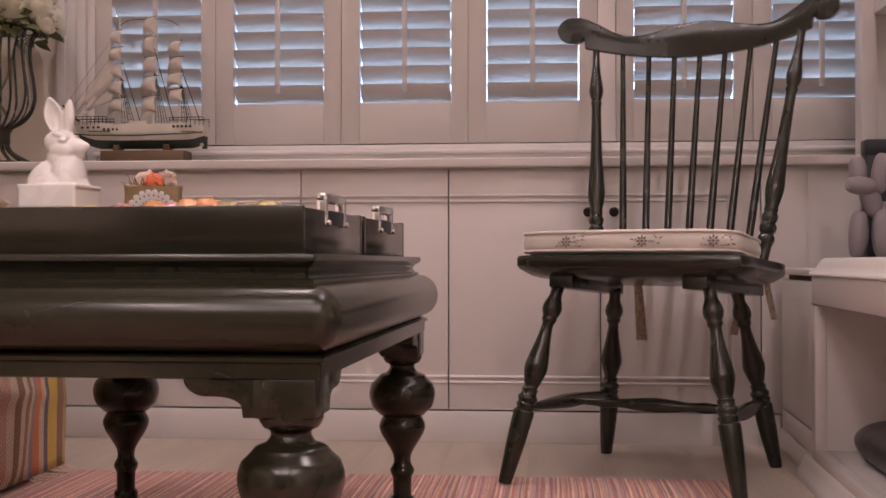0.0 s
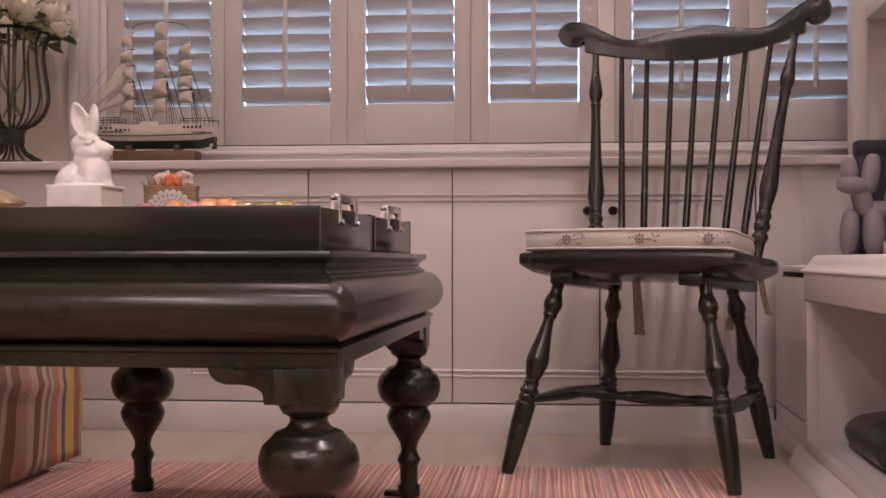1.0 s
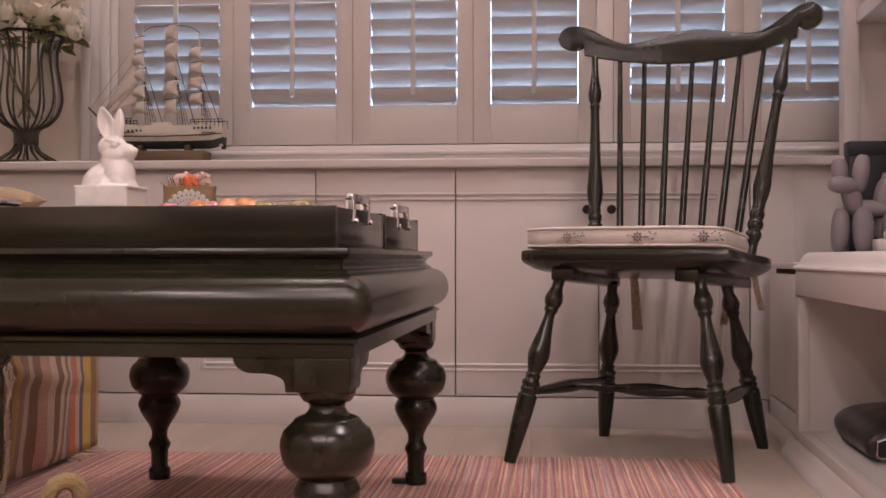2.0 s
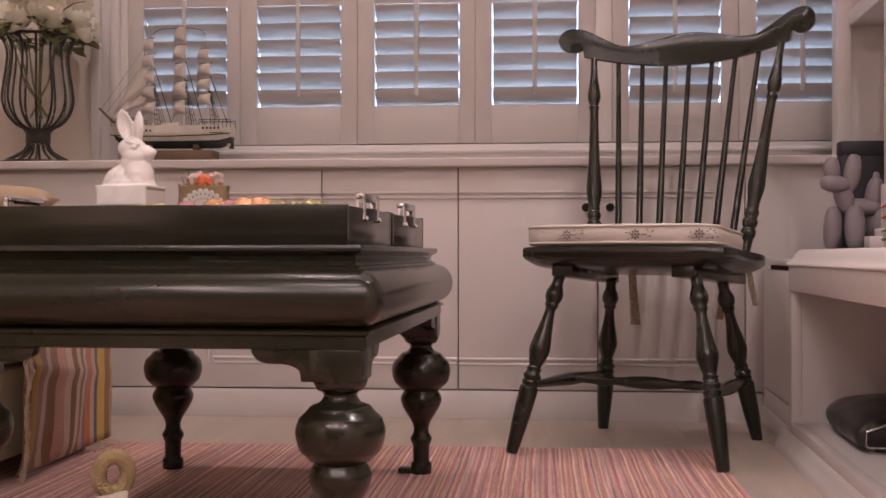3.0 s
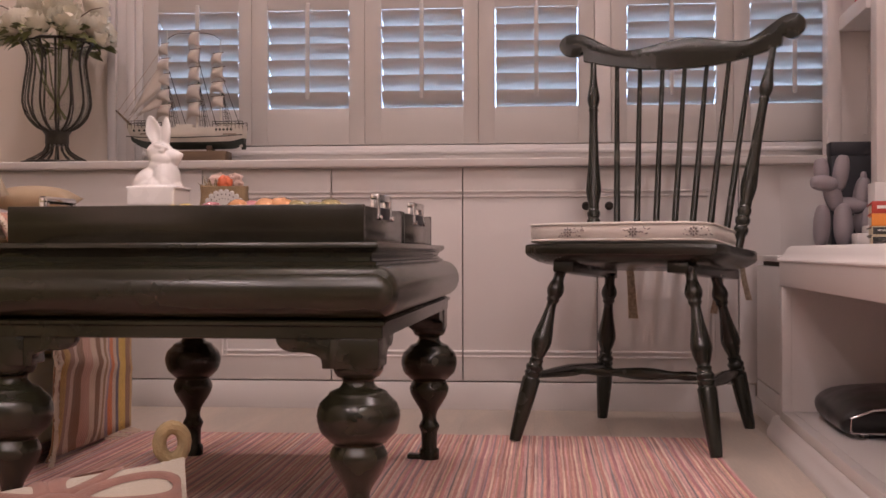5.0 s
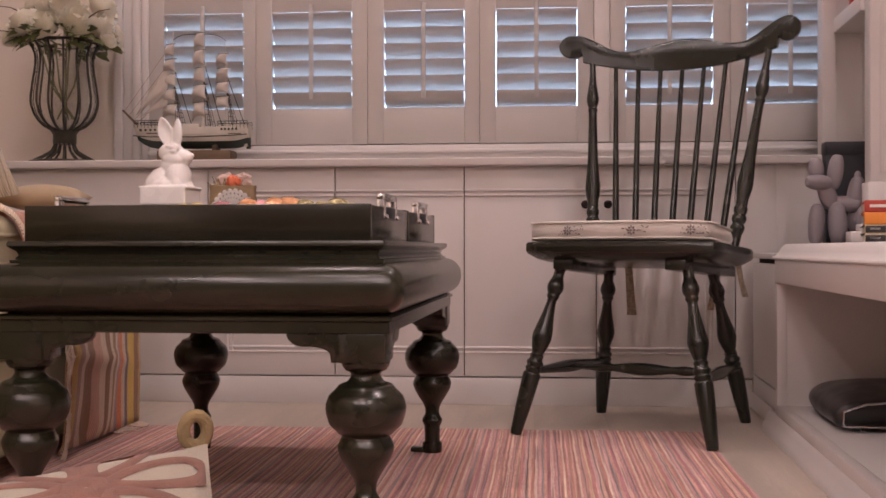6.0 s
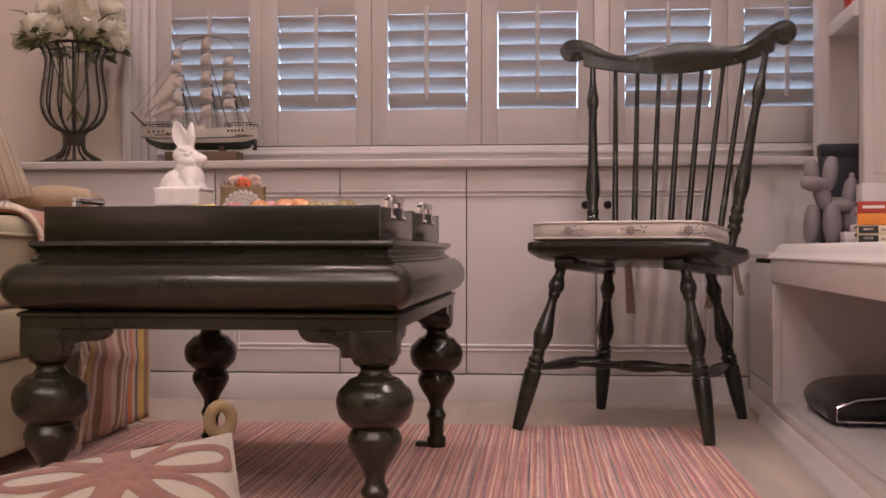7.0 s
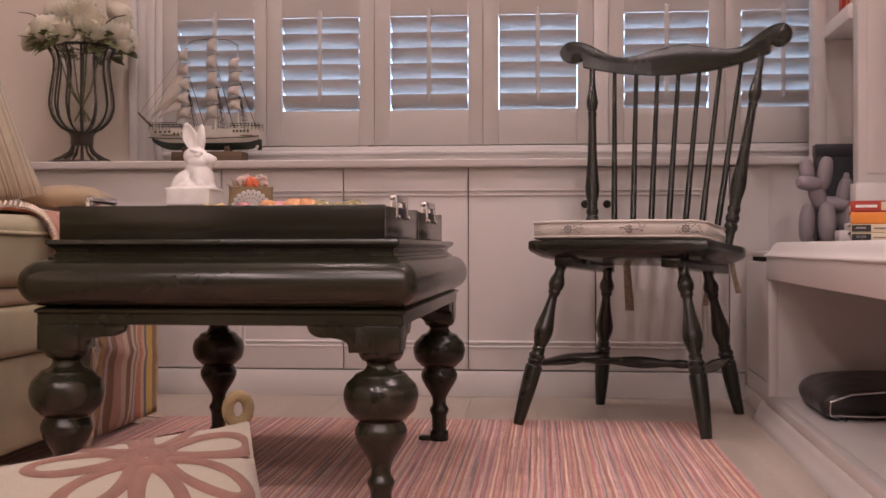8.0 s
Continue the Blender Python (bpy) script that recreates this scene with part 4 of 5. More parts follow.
for sx in (-1, 1):
    p = feet[sx, -1][0].lerp(feet[sx, -1][1], 0.375)
    q = feet[sx, 1][0].lerp(feet[sx, 1][1], 0.375)
    ln = (q - p).length
    part("stretcher", lathe(eased([(0, 0.008), (0.12 * ln, 0.009), (0.35 * ln, 0.0135), (0.5 * ln, 0.0155), (0.65 * ln, 0.0135), (0.88 * ln, 0.009), (ln, 0.008)], 4), p, q, 16), CHAIRM, chair)
    mids[sx] = p.lerp(q, 0.5)
ln = (mids[1] - mids[-1]).length
part("stretcher", lathe(eased([(0, 0.008), (0.14 * ln, 0.0085), (0.22 * ln, 0.0115), (0.30 * ln, 0.009), (0.42 * ln, 0.0135), (0.5 * ln, 0.015), (0.58 * ln, 0.0135), (0.70 * ln, 0.009), (0.78 * ln, 0.0115), (0.86 * ln, 0.0085), (ln, 0.008)], 4), mids[-1], mids[1], 16), CHAIRM, chair)
post_shape = ((0.0, 0.0115), (0.06, 0.0120), (0.105, 0.0130), (0.120, 0.0165), (0.140, 0.0170), (0.152, 0.0130), (0.162, 0.0165), (0.182, 0.0175), (0.196, 0.0135), (0.206, 0.0155), (0.224, 0.0165), (0.238, 0.0130), (0.248, 0.0145), (0.262, 0.0135),
              (0.290, 0.0165), (0.335, 0.0195), (0.385, 0.0175), (0.47, 0.0140), (0.60, 0.0118), (0.725, 0.0108), (0.735, 0.0132), (0.748, 0.0108), (0.760, 0.0130), (0.785, 0.0162), (0.815, 0.0152), (0.865, 0.0108), (0.92, 0.0084), (1.0, 0.0078))


def comb_y(x):
    return 0.318 - 0.76 * x * x


for sx in (-1, 1):
    a = Vector((sx * 0.178, 0.128, 0.43 + fall(0.128)))
    b = Vector((sx * 0.2345, comb_y(0.2345), 0.935))
    ln = (b - a).length
    part("back_post", lathe(eased([(h * ln, r) for h, r in post_shape], 2), a, b, 20), CHAIRM, chair, sharp=50)
for k in range(7):
    u = k - 3
    a = Vector((u * 0.0445, 0.206 - 0.0036 * u * u, 0.43 + fall(0.20)))
    b = Vector((u * 0.0585, comb_y(u * 0.0585), 0.912))
    ln = (b - a).length
    part("spindle", lathe(eased([(0, 0.0078), (0.25 * ln, 0.0085), (0.6 * ln, 0.0070), (ln, 0.0058)], 5), a, b, 14), CHAIRM, chair)
# comb: a bent board with scrolled ears
def comb_edges(ax):
    """The lower and upper edge of the comb at a distance from its middle."""
    c, r, zc = 0.2845, 0.0315, 0.9725
    if ax < 0.155:
        zt = 0.955 + 0.024 * (0.5 + 0.5 * math.cos(math.pi * ax / 0.155))
    else:
        u = min(1.0, (ax - 0.155) / 0.125)
        zt = 0.955 + 0.049 * (u * u * (3 - 2 * u))
    zb = 0.897 + 0.030 * (ax / 0.25) ** 2
    if ax > 0.2555:
        zb += 0.012 * min(1.0, (ax - 0.2555) / 0.003)
    d = min(1.0, (ax - c) / r)
    if d > -0.86:
        rise = r * math.sqrt(max(0.0, 1 - d * d))
        zb = zc - rise
        if d > 0:
            zt = zc + rise
    return zb, max(zt, zb + 0.0004)


half_xs = [0.254 * i / 26 for i in range(27)] + [0.2557, 0.2585] + [0.2845 + 0.0315 * math.sin(radians(q)) for q in (-58, -50, -40, -30, -20, -10, 0, 10, 20, 30, 40, 50, 60, 68, 76, 83, 88.5)]
xs = [-x for x in half_xs[:0:-1]] + half_xs
own = bmesh.new()
cols = []
for x in xs:
    zb, zt = comb_edges(abs(x))
    y = comb_y(x)
    e = min(0.003, (zt - zb) * 0.3)
    cols.append([own.verts.new((x, y + yy + 0.12 * (zz - 0.93), zz)) for zz, yy in ((zb, -0.0075), (zb + e, -0.0100), ((zb + zt) / 2, -0.0100), (zt - e, -0.0100), (zt, -0.0075), (zt, 0.0075), (zt - e, 0.0100), ((zb + zt) / 2, 0.0100), (zb + e, 0.0100), (zb, 0.0075))])
for a, b in zip(cols, cols[1:]):
    for k in range(10):
        own.faces.new((a[k], a[(k + 1) % 10], b[(k + 1) % 10], b[k]))
own.faces.new(cols[0])
own.faces.new(cols[-1][::-1])
part("comb", own, CHAIRM, chair, "serpentine top rail with scrolled ears", sharp=40)

# seat cushion
def CW(y):
    return 0.935 - 0.38 * max(0.0, y + 0.17)


cushion = thing("seat_cushion", "cream cotton seat cushion with printed sprigs and piped edges", "cushion", 0.222, 2.364, 0.4475, CHAIR_TURN)
own = bmesh.new()
rows = []
for f, z in ((0.30, 0.0005), (0.90, 0.0008), (0.965, 0.004), (0.982, 0.009), (0.994, 0.018), (0.996, 0.027), (0.987, 0.037), (0.968, 0.0435), (0.90, 0.047), (0.5, 0.050), (0.15, 0.051)):
    row = []
    for k in range(n):
        x, y = seat_outline(k, n)
        y = min(y, 0.128) if y > 0 else y
        wob = 1 + 0.010 * noise.noise((x * 14, y * 14, z * 60))
        row.append(own.verts.new((x * CW(y) * f * wob - 0.007, y * 0.93 * f * wob - 0.003, z + fall(y * 0.93 * f))))
    rows.append(row)
for a, b in zip(rows, rows[1:]):
    for k in range(n):
        own.faces.new((a[k], a[(k + 1) % n], b[(k + 1) % n], b[k]))
own.faces.new(rows[0])
own.faces.new(rows[-1][::-1])
pad = part("pad", own, COTTON, cushion, sharp=80)
for f, z in ((0.973, 0.0068), (0.977, 0.0415)):
    pts = []
    for k in range(n + 1):
        x, y = seat_outline(k % n, n)
        y = min(y, 0.128) if y > 0 else y
        pts.append((x * CW(y) * f * 1.012 - 0.007, y * 0.93 * f * 1.012 - 0.003, z + fall(y * 0.93 * f)))
    part("piping", tube(pts, 0.0026, 8), COTTON, pad)
rnd = random.Random(11)
front_y = -0.219 * 0.93 * 0.992 - 0.0048
for cx in (-0.112, 0.040, 0.172):
    bm = None
    def bloom(dx, dz, rx, rz, turn):
        x = cx + dx
        return ball((x, front_y - 0.0010 + 0.24 * x * x, 0.0235 + dz), (rx, 0.0010, rz), bm, (0, turn, 0), 8, 5)
    for k in range(8):
        a = k * math.tau / 8
        bm = bloom(0.0075 * math.cos(a), 0.0078 * math.sin(a), 0.0036, 0.0022, -math.degrees(a))
    bm = bloom(0, 0, 0.0028, 0.0028, 0)
    for k in range(10):
        bm = bloom(0.014 + 0.0026 * k, rnd.uniform(-0.010, 0.010), 0.0026, 0.0013, rnd.uniform(-70, 70))
    for k in range(4):
        bm = bloom(-0.012 - 0.003 * k, rnd.uniform(-0.010, 0.004), 0.0022, 0.0012, rnd.uniform(-70, 70))
    part("printed_sprig", bm, SPRIG, pad, "grey printed flower sprig")


def ribbon(points, w):
    bm = bmesh.new()
    pts = [Vector(p) for p in points]
    grid = []
    for i, p in enumerate(pts):
        ww = w * (0.55 + 0.45 * i / (len(pts) - 1))
        grid.append([bm.verts.new(p + Vector((s * ww / 2, d * 0.0015 + 0.002 * math.sin(i + s), 0))) for d in (-1, 1) for s in ((-1, 1) if d < 0 else (1, -1))])
    for a, b in zip(grid, grid[1:]):
        for k in range(4):
            bm.faces.new((a[k], a[(k + 1) % 4], b[(k + 1) % 4], b[k]))
    bm.faces.new(grid[0])
    bm.faces.new(grid[-1][::-1])
    return bm


part("tie", ribbon([(-0.120, 0.190, -0.002), (-0.122, 0.222, -0.035), (-0.116, 0.226, -0.080), (-0.112, 0.226, -0.138), (-0.108, 0.226, -0.190)], 0.026), RIBBON, pad, "hanging buff ribbon tie")
part("tie", ribbon([(0.150, 0.185, -0.002), (0.166, 0.222, -0.03), (0.169, 0.224, -0.060), (0.175, 0.224, -0.095), (0.186, 0.224, -0.138)], 0.016), RIBBON, pad, "hanging buff ribbon tie")
part("tie", ribbon([(0.15, 0.19, -0.002), (0.128, 0.216, -0.05), (0.112, 0.218, -0.11), (0.100, 0.218, -0.172)], 0.018), RIBBON, pad, "hanging buff ribbon tie")

# ---- sofa, pillows and throw ----
sofa = thing("sofa", "beige linen sofa with loose seat cushion and skirted base", "sofa", -1.01, 1.4, 0, 0)


def soft_block(x0, x1, y0, y1, z0, z1, r, puff=0.006, seed=0):
    own = block(x0, x1, y0, y1, z0, z1, r, segments=4)
    bmesh.ops.subdivide_edges(own, edges=[e for e in own.edges if e.calc_length() > 0.12], cuts=8, use_grid_fill=True)
    c = Vector(((x0 + x1) / 2, (y0 + y1) / 2, (z0 + z1) / 2))
    for v in own.verts:
        d = v.co - c
        v.co += d.normalized() * puff * noise.noise(v.co * 7 + Vector((seed, 0, 0)))
    return own


part("base", soft_block(-0.78, 0.0, -1.2, 0.93, 0.045, 0.222, 0.010, 0.003), LINEN, sofa)
part("rail", soft_block(-0.78, 0.006, -1.2, 0.93, 0.223, 0.318, 0.014, 0.003, 3), LINEN, sofa)
part("welt", soft_block(-0.76, 0.002, -1.2, 0.92, 0.319, 0.352, 0.012, 0.002, 5), LINEN_TAN, sofa, "tan cloth band under the cushion")
sc = part("seat_cushion", soft_block(-0.70, 0.012, -0.42, 0.62, 0.352, 0.492, 0.030, 0.008, 7), LINEN, sofa)
part("piping", tube([(0.012, -0.39, 0.452), (0.0135, 0.1, 0.456), (0.012, 0.58, 0.452)], 0.004, 8), LINEN, sc)
part("seat_cushion", soft_block(-0.70, 0.012, -1.2, -0.43, 0.352, 0.492, 0.030, 0.008, 9), LINEN, sofa)
part("backrest", soft_block(-0.98, -0.70, -1.2, 0.93, 0.045, 0.80, 0.05, 0.010, 11), LINEN, sofa)
part("arm", soft_block(-0.80, -0.005, 0.66, 0.93, 0.05, 0.500, 0.06, 0.008, 13), LINEN, sofa)
for fx, fy in ((-0.06, 0.86), (-0.9, 0.86), (-0.06, -1.1), (-0.9, -1.1)):
    part("foot", lathe(((0, 0.018), (0.03, 0.024), (0.05, 0.026)), (fx, fy, 0), segments=16), WALNUT, sofa)


def pillow_mesh(w, h, t, seed=0, n=22, sag=0.0):
    """A stuffed cushion: two bulged faces meeting in a pinched seam."""
    own = bmesh.new()
    sheets = []
    for side in (-1, 1):
        rows = []
        for j in range(n + 1):
            row = []
            for i in range(n + 1):
                u, v = 2 * i / n - 1, 2 * j / n - 1
                pinch = 1 - 0.055 * (1 - v * v) * abs(u) ** 3
                pinch2 = 1 - 0.055 * (1 - u * u) * abs(v) ** 3
                bulge = ((1 - u**2) ** 0.55) * ((1 - v**2) ** 0.55) if abs(u) < 1 and abs(v) < 1 else 0
                lump = 0.10 * noise.noise((u * 1.7 + seed, v * 1.7, side))
                row.append(own.verts.new((u * w / 2 * pinch, side * t / 2 * bulge * (1 + lump), (v + 1) * h / 2 * pinch2 + h / 2 * (1 - pinch2))))
            rows.append(row)
        sheets.append(rows)
        for j in range(n):
            for i in range(n):
                q = (rows[j][i], rows[j][i + 1], rows[j + 1][i + 1], rows[j + 1][i])
                own.faces.new(q if side < 0 else q[::-1])
    bmesh.ops.remove_doubles(own, verts=own.verts, dist=0.0005)
    return own


plaid = thing("plaid_pillow", "beige plaid linen scatter pillow upright on the sofa", "pillow")
pm = part("cover", pillow_mesh(0.40, 0.40, 0.13, 4), PLAID, plaid, sharp=80)
plaid.matrix_world = pose(-1.365, 2.02, 0.497, -14, -17, 30)
bol = thing("bolster_pillow", "plain tan linen pillow lying by the sofa arm", "pillow")
part("cover", pillow_mesh(0.200, 0.13, 0.064, 9), LINEN_TAN, bol, sharp=80)
bol.matrix_world = pose(-1.175, 2.14, 0.545, -86, 0, 8)

throw = thing("throw_blanket", "striped woven throw blanket draped over the sofa down to the floor", "blanket")
own = bmesh.new()
J, I = 44, 34
grid = []
for j in range(J + 1):
    row = []
    s = j / J
    for i in range(I + 1):
        y = 1.785 + 0.535 * i / I
        if s < 0.42:
            u = s / 0.42
            x = -1.50 + 0.475 * u
            z = 0.497 + 0.006 * noise.noise((x * 9, y * 9, 0)) + 0.015 * max(0.0, min(1.0, (y - 2.02) / 0.09))
        else:
            u = (s - 0.42) / 0.58
            x = -1.022 + 0.018 * math.sin(min(1, u * 6) * math.pi / 2)
            top = 0.497 + 0.015 * max(0.0, min(1.0, (y - 2.02) / 0.09))
            z = top - (top - 0.014) * u
            v = i / I
            x += 0.016 - 0.014 * v + 0.022 * max(0.0, math.sin(math.pi * u)) ** 0.8 * (1 - 0.85 * v)
            x += 0.010 * u * math.sin(y * 24 + 2.5 * u) * (1 - 0.7 * v * v) + 0.004 * noise.noise((y * 14, z * 9, 2))
            x += 0.010 * (1 - 0.7 * v * v) * math.exp(-((u - 0.64 - 0.16 * (v - 0.5)) / 0.035) ** 2)
            x = max(x - 0.010 * max(0.0, (u - 0.93) / 0.07) ** 2, -0.997)
            y += 0.050 * u * (1 - v) ** 2 + 0.006 * u * math.sin(u * 5 + v * 4)
        row.append(own.verts.new((x, y, z)))
    grid.append(row)
for j in range(J):
    for i in range(I):
        own.faces.new((grid[j][i], grid[j][i + 1], grid[j + 1][i + 1], grid[j + 1][i]))
hem = [grid[j][0].co.copy() for j in range(J + 1)]
cloth = part("cloth", own, THROW, throw, sharp=80)
sol = cloth.modifiers.new("thickness", "SOLIDIFY")
sol.thickness = 0.004
rnd = random.Random(21)
bm = bmesh.new()
for i in range(14):
    y = 2.16 + 0.15 * i / 13
    x = -1.010 + rnd.uniform(-0.010, 0.004)
    tube([(x - 0.012, y, 0.026), (x + rnd.uniform(0.01, 0.02), y + rnd.uniform(-0.01, 0.01), 0.011), (x + rnd.uniform(0.025, 0.055), y + rnd.uniform(-0.02, 0.02), 0.0088)], 0.0020, 5, bm)
tagged(part("fringe", bm, FRINGE, throw, "loose cream fringe"), kind="stuff")

bm = bmesh.new()
for j in range(20, J):
    for k in range(3):
        p = Vector(hem[j]).lerp(Vector(hem[j + 1]), k / 3)
        droop = max(0.009 - p.z, -0.042)
        tube([p + Vector((0.001, 0.003, 0.001)), p + Vector((0.007 + rnd.uniform(0, 0.004), -0.005, 0.20 * droop)), p + Vector((0.006 + rnd.uniform(-0.003, 0.003), -0.009, 0.6 * droop)), p + Vector((0.005, -0.010 + rnd.uniform(-0.004, 0.004), droop))], [0.0022, 0.0026, 0.0022, 0.0012], 5, bm)
tagged(part("fringe", bm, FRINGE, throw, "cream yarn fringe along the hem"), kind="stuff")

rose = thing("rose_throw", "rose and orange woven throw with corded fringe over the seat cushion", "blanket")
own = bmesh.new()
grid = []
for j in range(31):
    s = j / 30
    row = []
    for i in range(19):
        v = i / 18
        y = 1.60 + 0.32 * v + 0.06 * s
        if s < 0.66:
            x = -1.46 + 0.415 * s / 0.66
            z = 0.4985 + 0.005 * max(0, 1 - abs(v - 0.1) * 4) + 0.006 * noise.noise((x * 8, y * 8, 4))
        else:
            u = (s - 0.66) / 0.34
            x = -1.045 + 0.066 * math.sin(u * math.pi / 2)
            z = 0.4985 - 0.085 * u * u * (1 + 0.6 * v)
        row.append(own.verts.new((x, y, z)))
    grid.append(row)
for j in range(30):
    for i in range(18):
        own.faces.new((grid[j][i], grid[j][i + 1], grid[j + 1][i + 1], grid[j + 1][i]))
edge_line = [grid[j][0].co.copy() for j in range(31)]
cl = part("cloth", own, THROW_ROSE, rose, sharp=80)
sol = cl.modifiers.new("thickness", "SOLIDIFY")
sol.thickness, sol.offset = 0.006, 1
bm = bmesh.new()
for j in range(30):
    for k in range(2):
        p = edge_line[j].lerp(edge_line[j + 1], k / 2) + Vector((0.007, -0.004, 0.008))
        tube([p + Vector((-0.004, 0.012, 0.004)), p + Vector((0.0, 0.0, 0.009)), p + Vector((0.004, -0.014, 0.0))], 0.0029, 6, bm)
tagged(part("corded_edge", bm, FRINGE, rose, "twisted cream corded edge"), kind="stuff")

# ---- floor pillow with appliqued flower, in front of the table ----
fp = thing("flower_pillow", "cream canvas floor pillow with rose-brown flower outline and cord loop", "pillow")
PW, PT = 0.45, 0.125
FP_TURN = pose(0, 0, 0, -64, -9, 21)
fp.matrix_world = Matrix.Translation(Vector((-0.309, 0.560, 0.262)) - FP_TURN @ Vector((PW / 2, 0, PW))) @ FP_TURN
cover = part("cover", pillow_mesh(PW, PW, PT, 2, 30), CANVAS, fp, sharp=80)


def on_face(u, v, lift=0.0):
    u, v = max(-0.985, min(0.985, u)), max(-0.985, min(0.985, v))
    bulge = ((1 - u**2) ** 0.55) * ((1 - v**2) ** 0.55)
    lump = 0.10 * noise.noise((u * 1.7 + 2, v * 1.7, -1))
    p1, p2 = 1 - 0.055 * (1 - v * v) * abs(u) ** 3, 1 - 0.055 * (1 - u * u) * abs(v) ** 3
    return Vector((u * PW / 2 * p1, -PT / 2 * bulge * (1 + lump) - lift, (v + 1) * PW / 2 * p2 + PW / 2 * (1 - p2)))


def applique(line, width, closed=False):
    """A flat strip of wool stitched on the pillow's face along (u, v)."""
    bm = bmesh.new()
    rows = []
    m = len(line)
    for i, (u, v) in enumerate(line):
        a, b = line[(i + 1) % m if closed else min(i + 1, m - 1)], line[i - 1 if closed or i else 0]
        d = Vector((a[0] - b[0], a[1] - b[1]))
        d = d.normalized() if d.length > 0 else Vector((1, 0))
        w = width * (1 + 0.18 * noise.noise((u * 9, v * 9, 2)))
        rows.append([bm.verts.new(on_face(u - d.y * w * k, v + d.x * w * k, 0.0004 + 0.0022 * (1 - k * k))) for k in (-1, -0.6, 0, 0.6, 1)])
    pairs = list(zip(rows, rows[1:])) + ([(rows[-1], rows[0])] if closed else [])
    for a, b in pairs:
        for k in range(4):
            bm.faces.new((a[k], a[k + 1], b[k + 1], b[k]))
    return bm


FU, FV = 0.56, 0.66
for k in range(7):
    a = math.tau * k / 7 + 0.31
    line = []
    for i in range(32):
        th = math.tau * i / 32
        along = 0.27 - 0.175 * math.cos(th)
        across = 0.100 * math.sin(th) * (0.62 + 0.38 * (1 - math.cos(th)) / 2)
        line.append((FU + along * math.cos(a) - across * math.sin(a), FV + (along * math.sin(a) + across * math.cos(a)) * 1.05))
    part("petal_outline", applique(line, 0.031, True), BROWN_WOOL, cover, "rose-brown wool petal outline", sharp=80)
heart = [(FU + 0.05 * math.cos(math.tau * i / 24), FV + 0.05 * math.sin(math.tau * i / 24)) for i in range(24)]
part("flower_heart", applique(heart, 0.048, True), BROWN_WOOL, cover, "rose-brown wool flower centre", sharp=80)
part("ochre_motif", applique([(-0.17, 0.42), (-0.15, 0.56), (-0.13, 0.68)], 0.04), OCHRE_WOOL, cover, "ochre wool leaf", sharp=80)
part("ochre_motif", applique([(-0.10, 0.36), (-0.13, 0.48), (-0.15, 0.58)], 0.03), OCHRE_WOOL, cover, "ochre wool leaf", sharp=80)
back = fp.matrix_world.inverted()
lp = []
for k in range(17):
    a = -math.pi / 2 + 0.08 + (math.tau - 0.16) * k / 16
    lp.append(back @ Vector((-0.3190 + 0.0090 * math.cos(a), 0.558 + 0.005 * math.sin(k * 0.39), 0.2725 + 0.0130 * math.sin(a))))
part("cord_loop", tube(lp, [0.0058] * 17, 10), OLIVE_ROPE, cover, "olive cord corner loop")

# ---- vase with flowers on the sill ----
vase = thing("wire_vase", "black iron cage vase with glass liner", "vase", -1.412, 2.86, 0.680)
shape = eased(((0.010, 0.086), (0.020, 0.066), (0.036, 0.040), (0.056, 0.030), (0.088, 0.029), (0.098, 0.037), (0.111, 0.061), (0.128, 0.079), (0.145, 0.090), (0.178, 0.0990), (0.228, 0.0940), (0.277, 0.0865), (0.311, 0.0855), (0.336, 0.094), (0.352, 0.104)), 3)
shape = [(h, r * 0.965) for h, r in shape]
for k in range(14):
    a = math.tau * (k + 0.3) / 14
    pts = [(0.098 * math.cos(a), 0.098 * math.sin(a), 0.004)] + [(r * math.cos(a), r * math.sin(a), h) for h, r in shape]
    part("rib", tube(pts, 0.0034, 8), IRON, vase)
def hoop(r, z, m):
    return tube([(r * math.cos(k * math.tau / 40), r * math.sin(k * math.tau / 40), z) for k in range(41)], m, 8)
part("hoop", hoop(0.098, 0.0042, 0.0042), IRON, vase)
part("collar", lathe(eased(((0.057, 0.032), (0.062, 0.0335), (0.086, 0.0335), (0.095, 0.040)), 2), segments=28), IRON, vase)
part("hoop", hoop(0.102, 0.352, 0.0042), IRON, vase)
bm = bmesh.new()
rings = []
for h, r in [(0.100, 0.020)] + [(h, max(0.02, r - 0.0065)) for h, r in shape if h > 0.104]:
    rings.append([bm.verts.new((r * math.cos(k * math.tau / 36), r * math.sin(k * math.tau / 36), h)) for k in range(36)])
for a, b in zip(rings, rings[1:]):
    for k in range(36):
        bm.faces.new((a[k], a[(k + 1) % 36], b[(k + 1) % 36], b[k]))
bm.faces.new(rings[0][::-1])
liner = part("glass_liner", bm, GLASS, vase, "clear glass liner")
liner.modifiers.new("thickness", "SOLIDIFY").thickness = 0.0022

bunch = thing("flower_bunch", "bunch of ivory roses with green leaves in the cage vase", "flowers", -1.412, 2.86, 1.026)
rnd = random.Random(8)


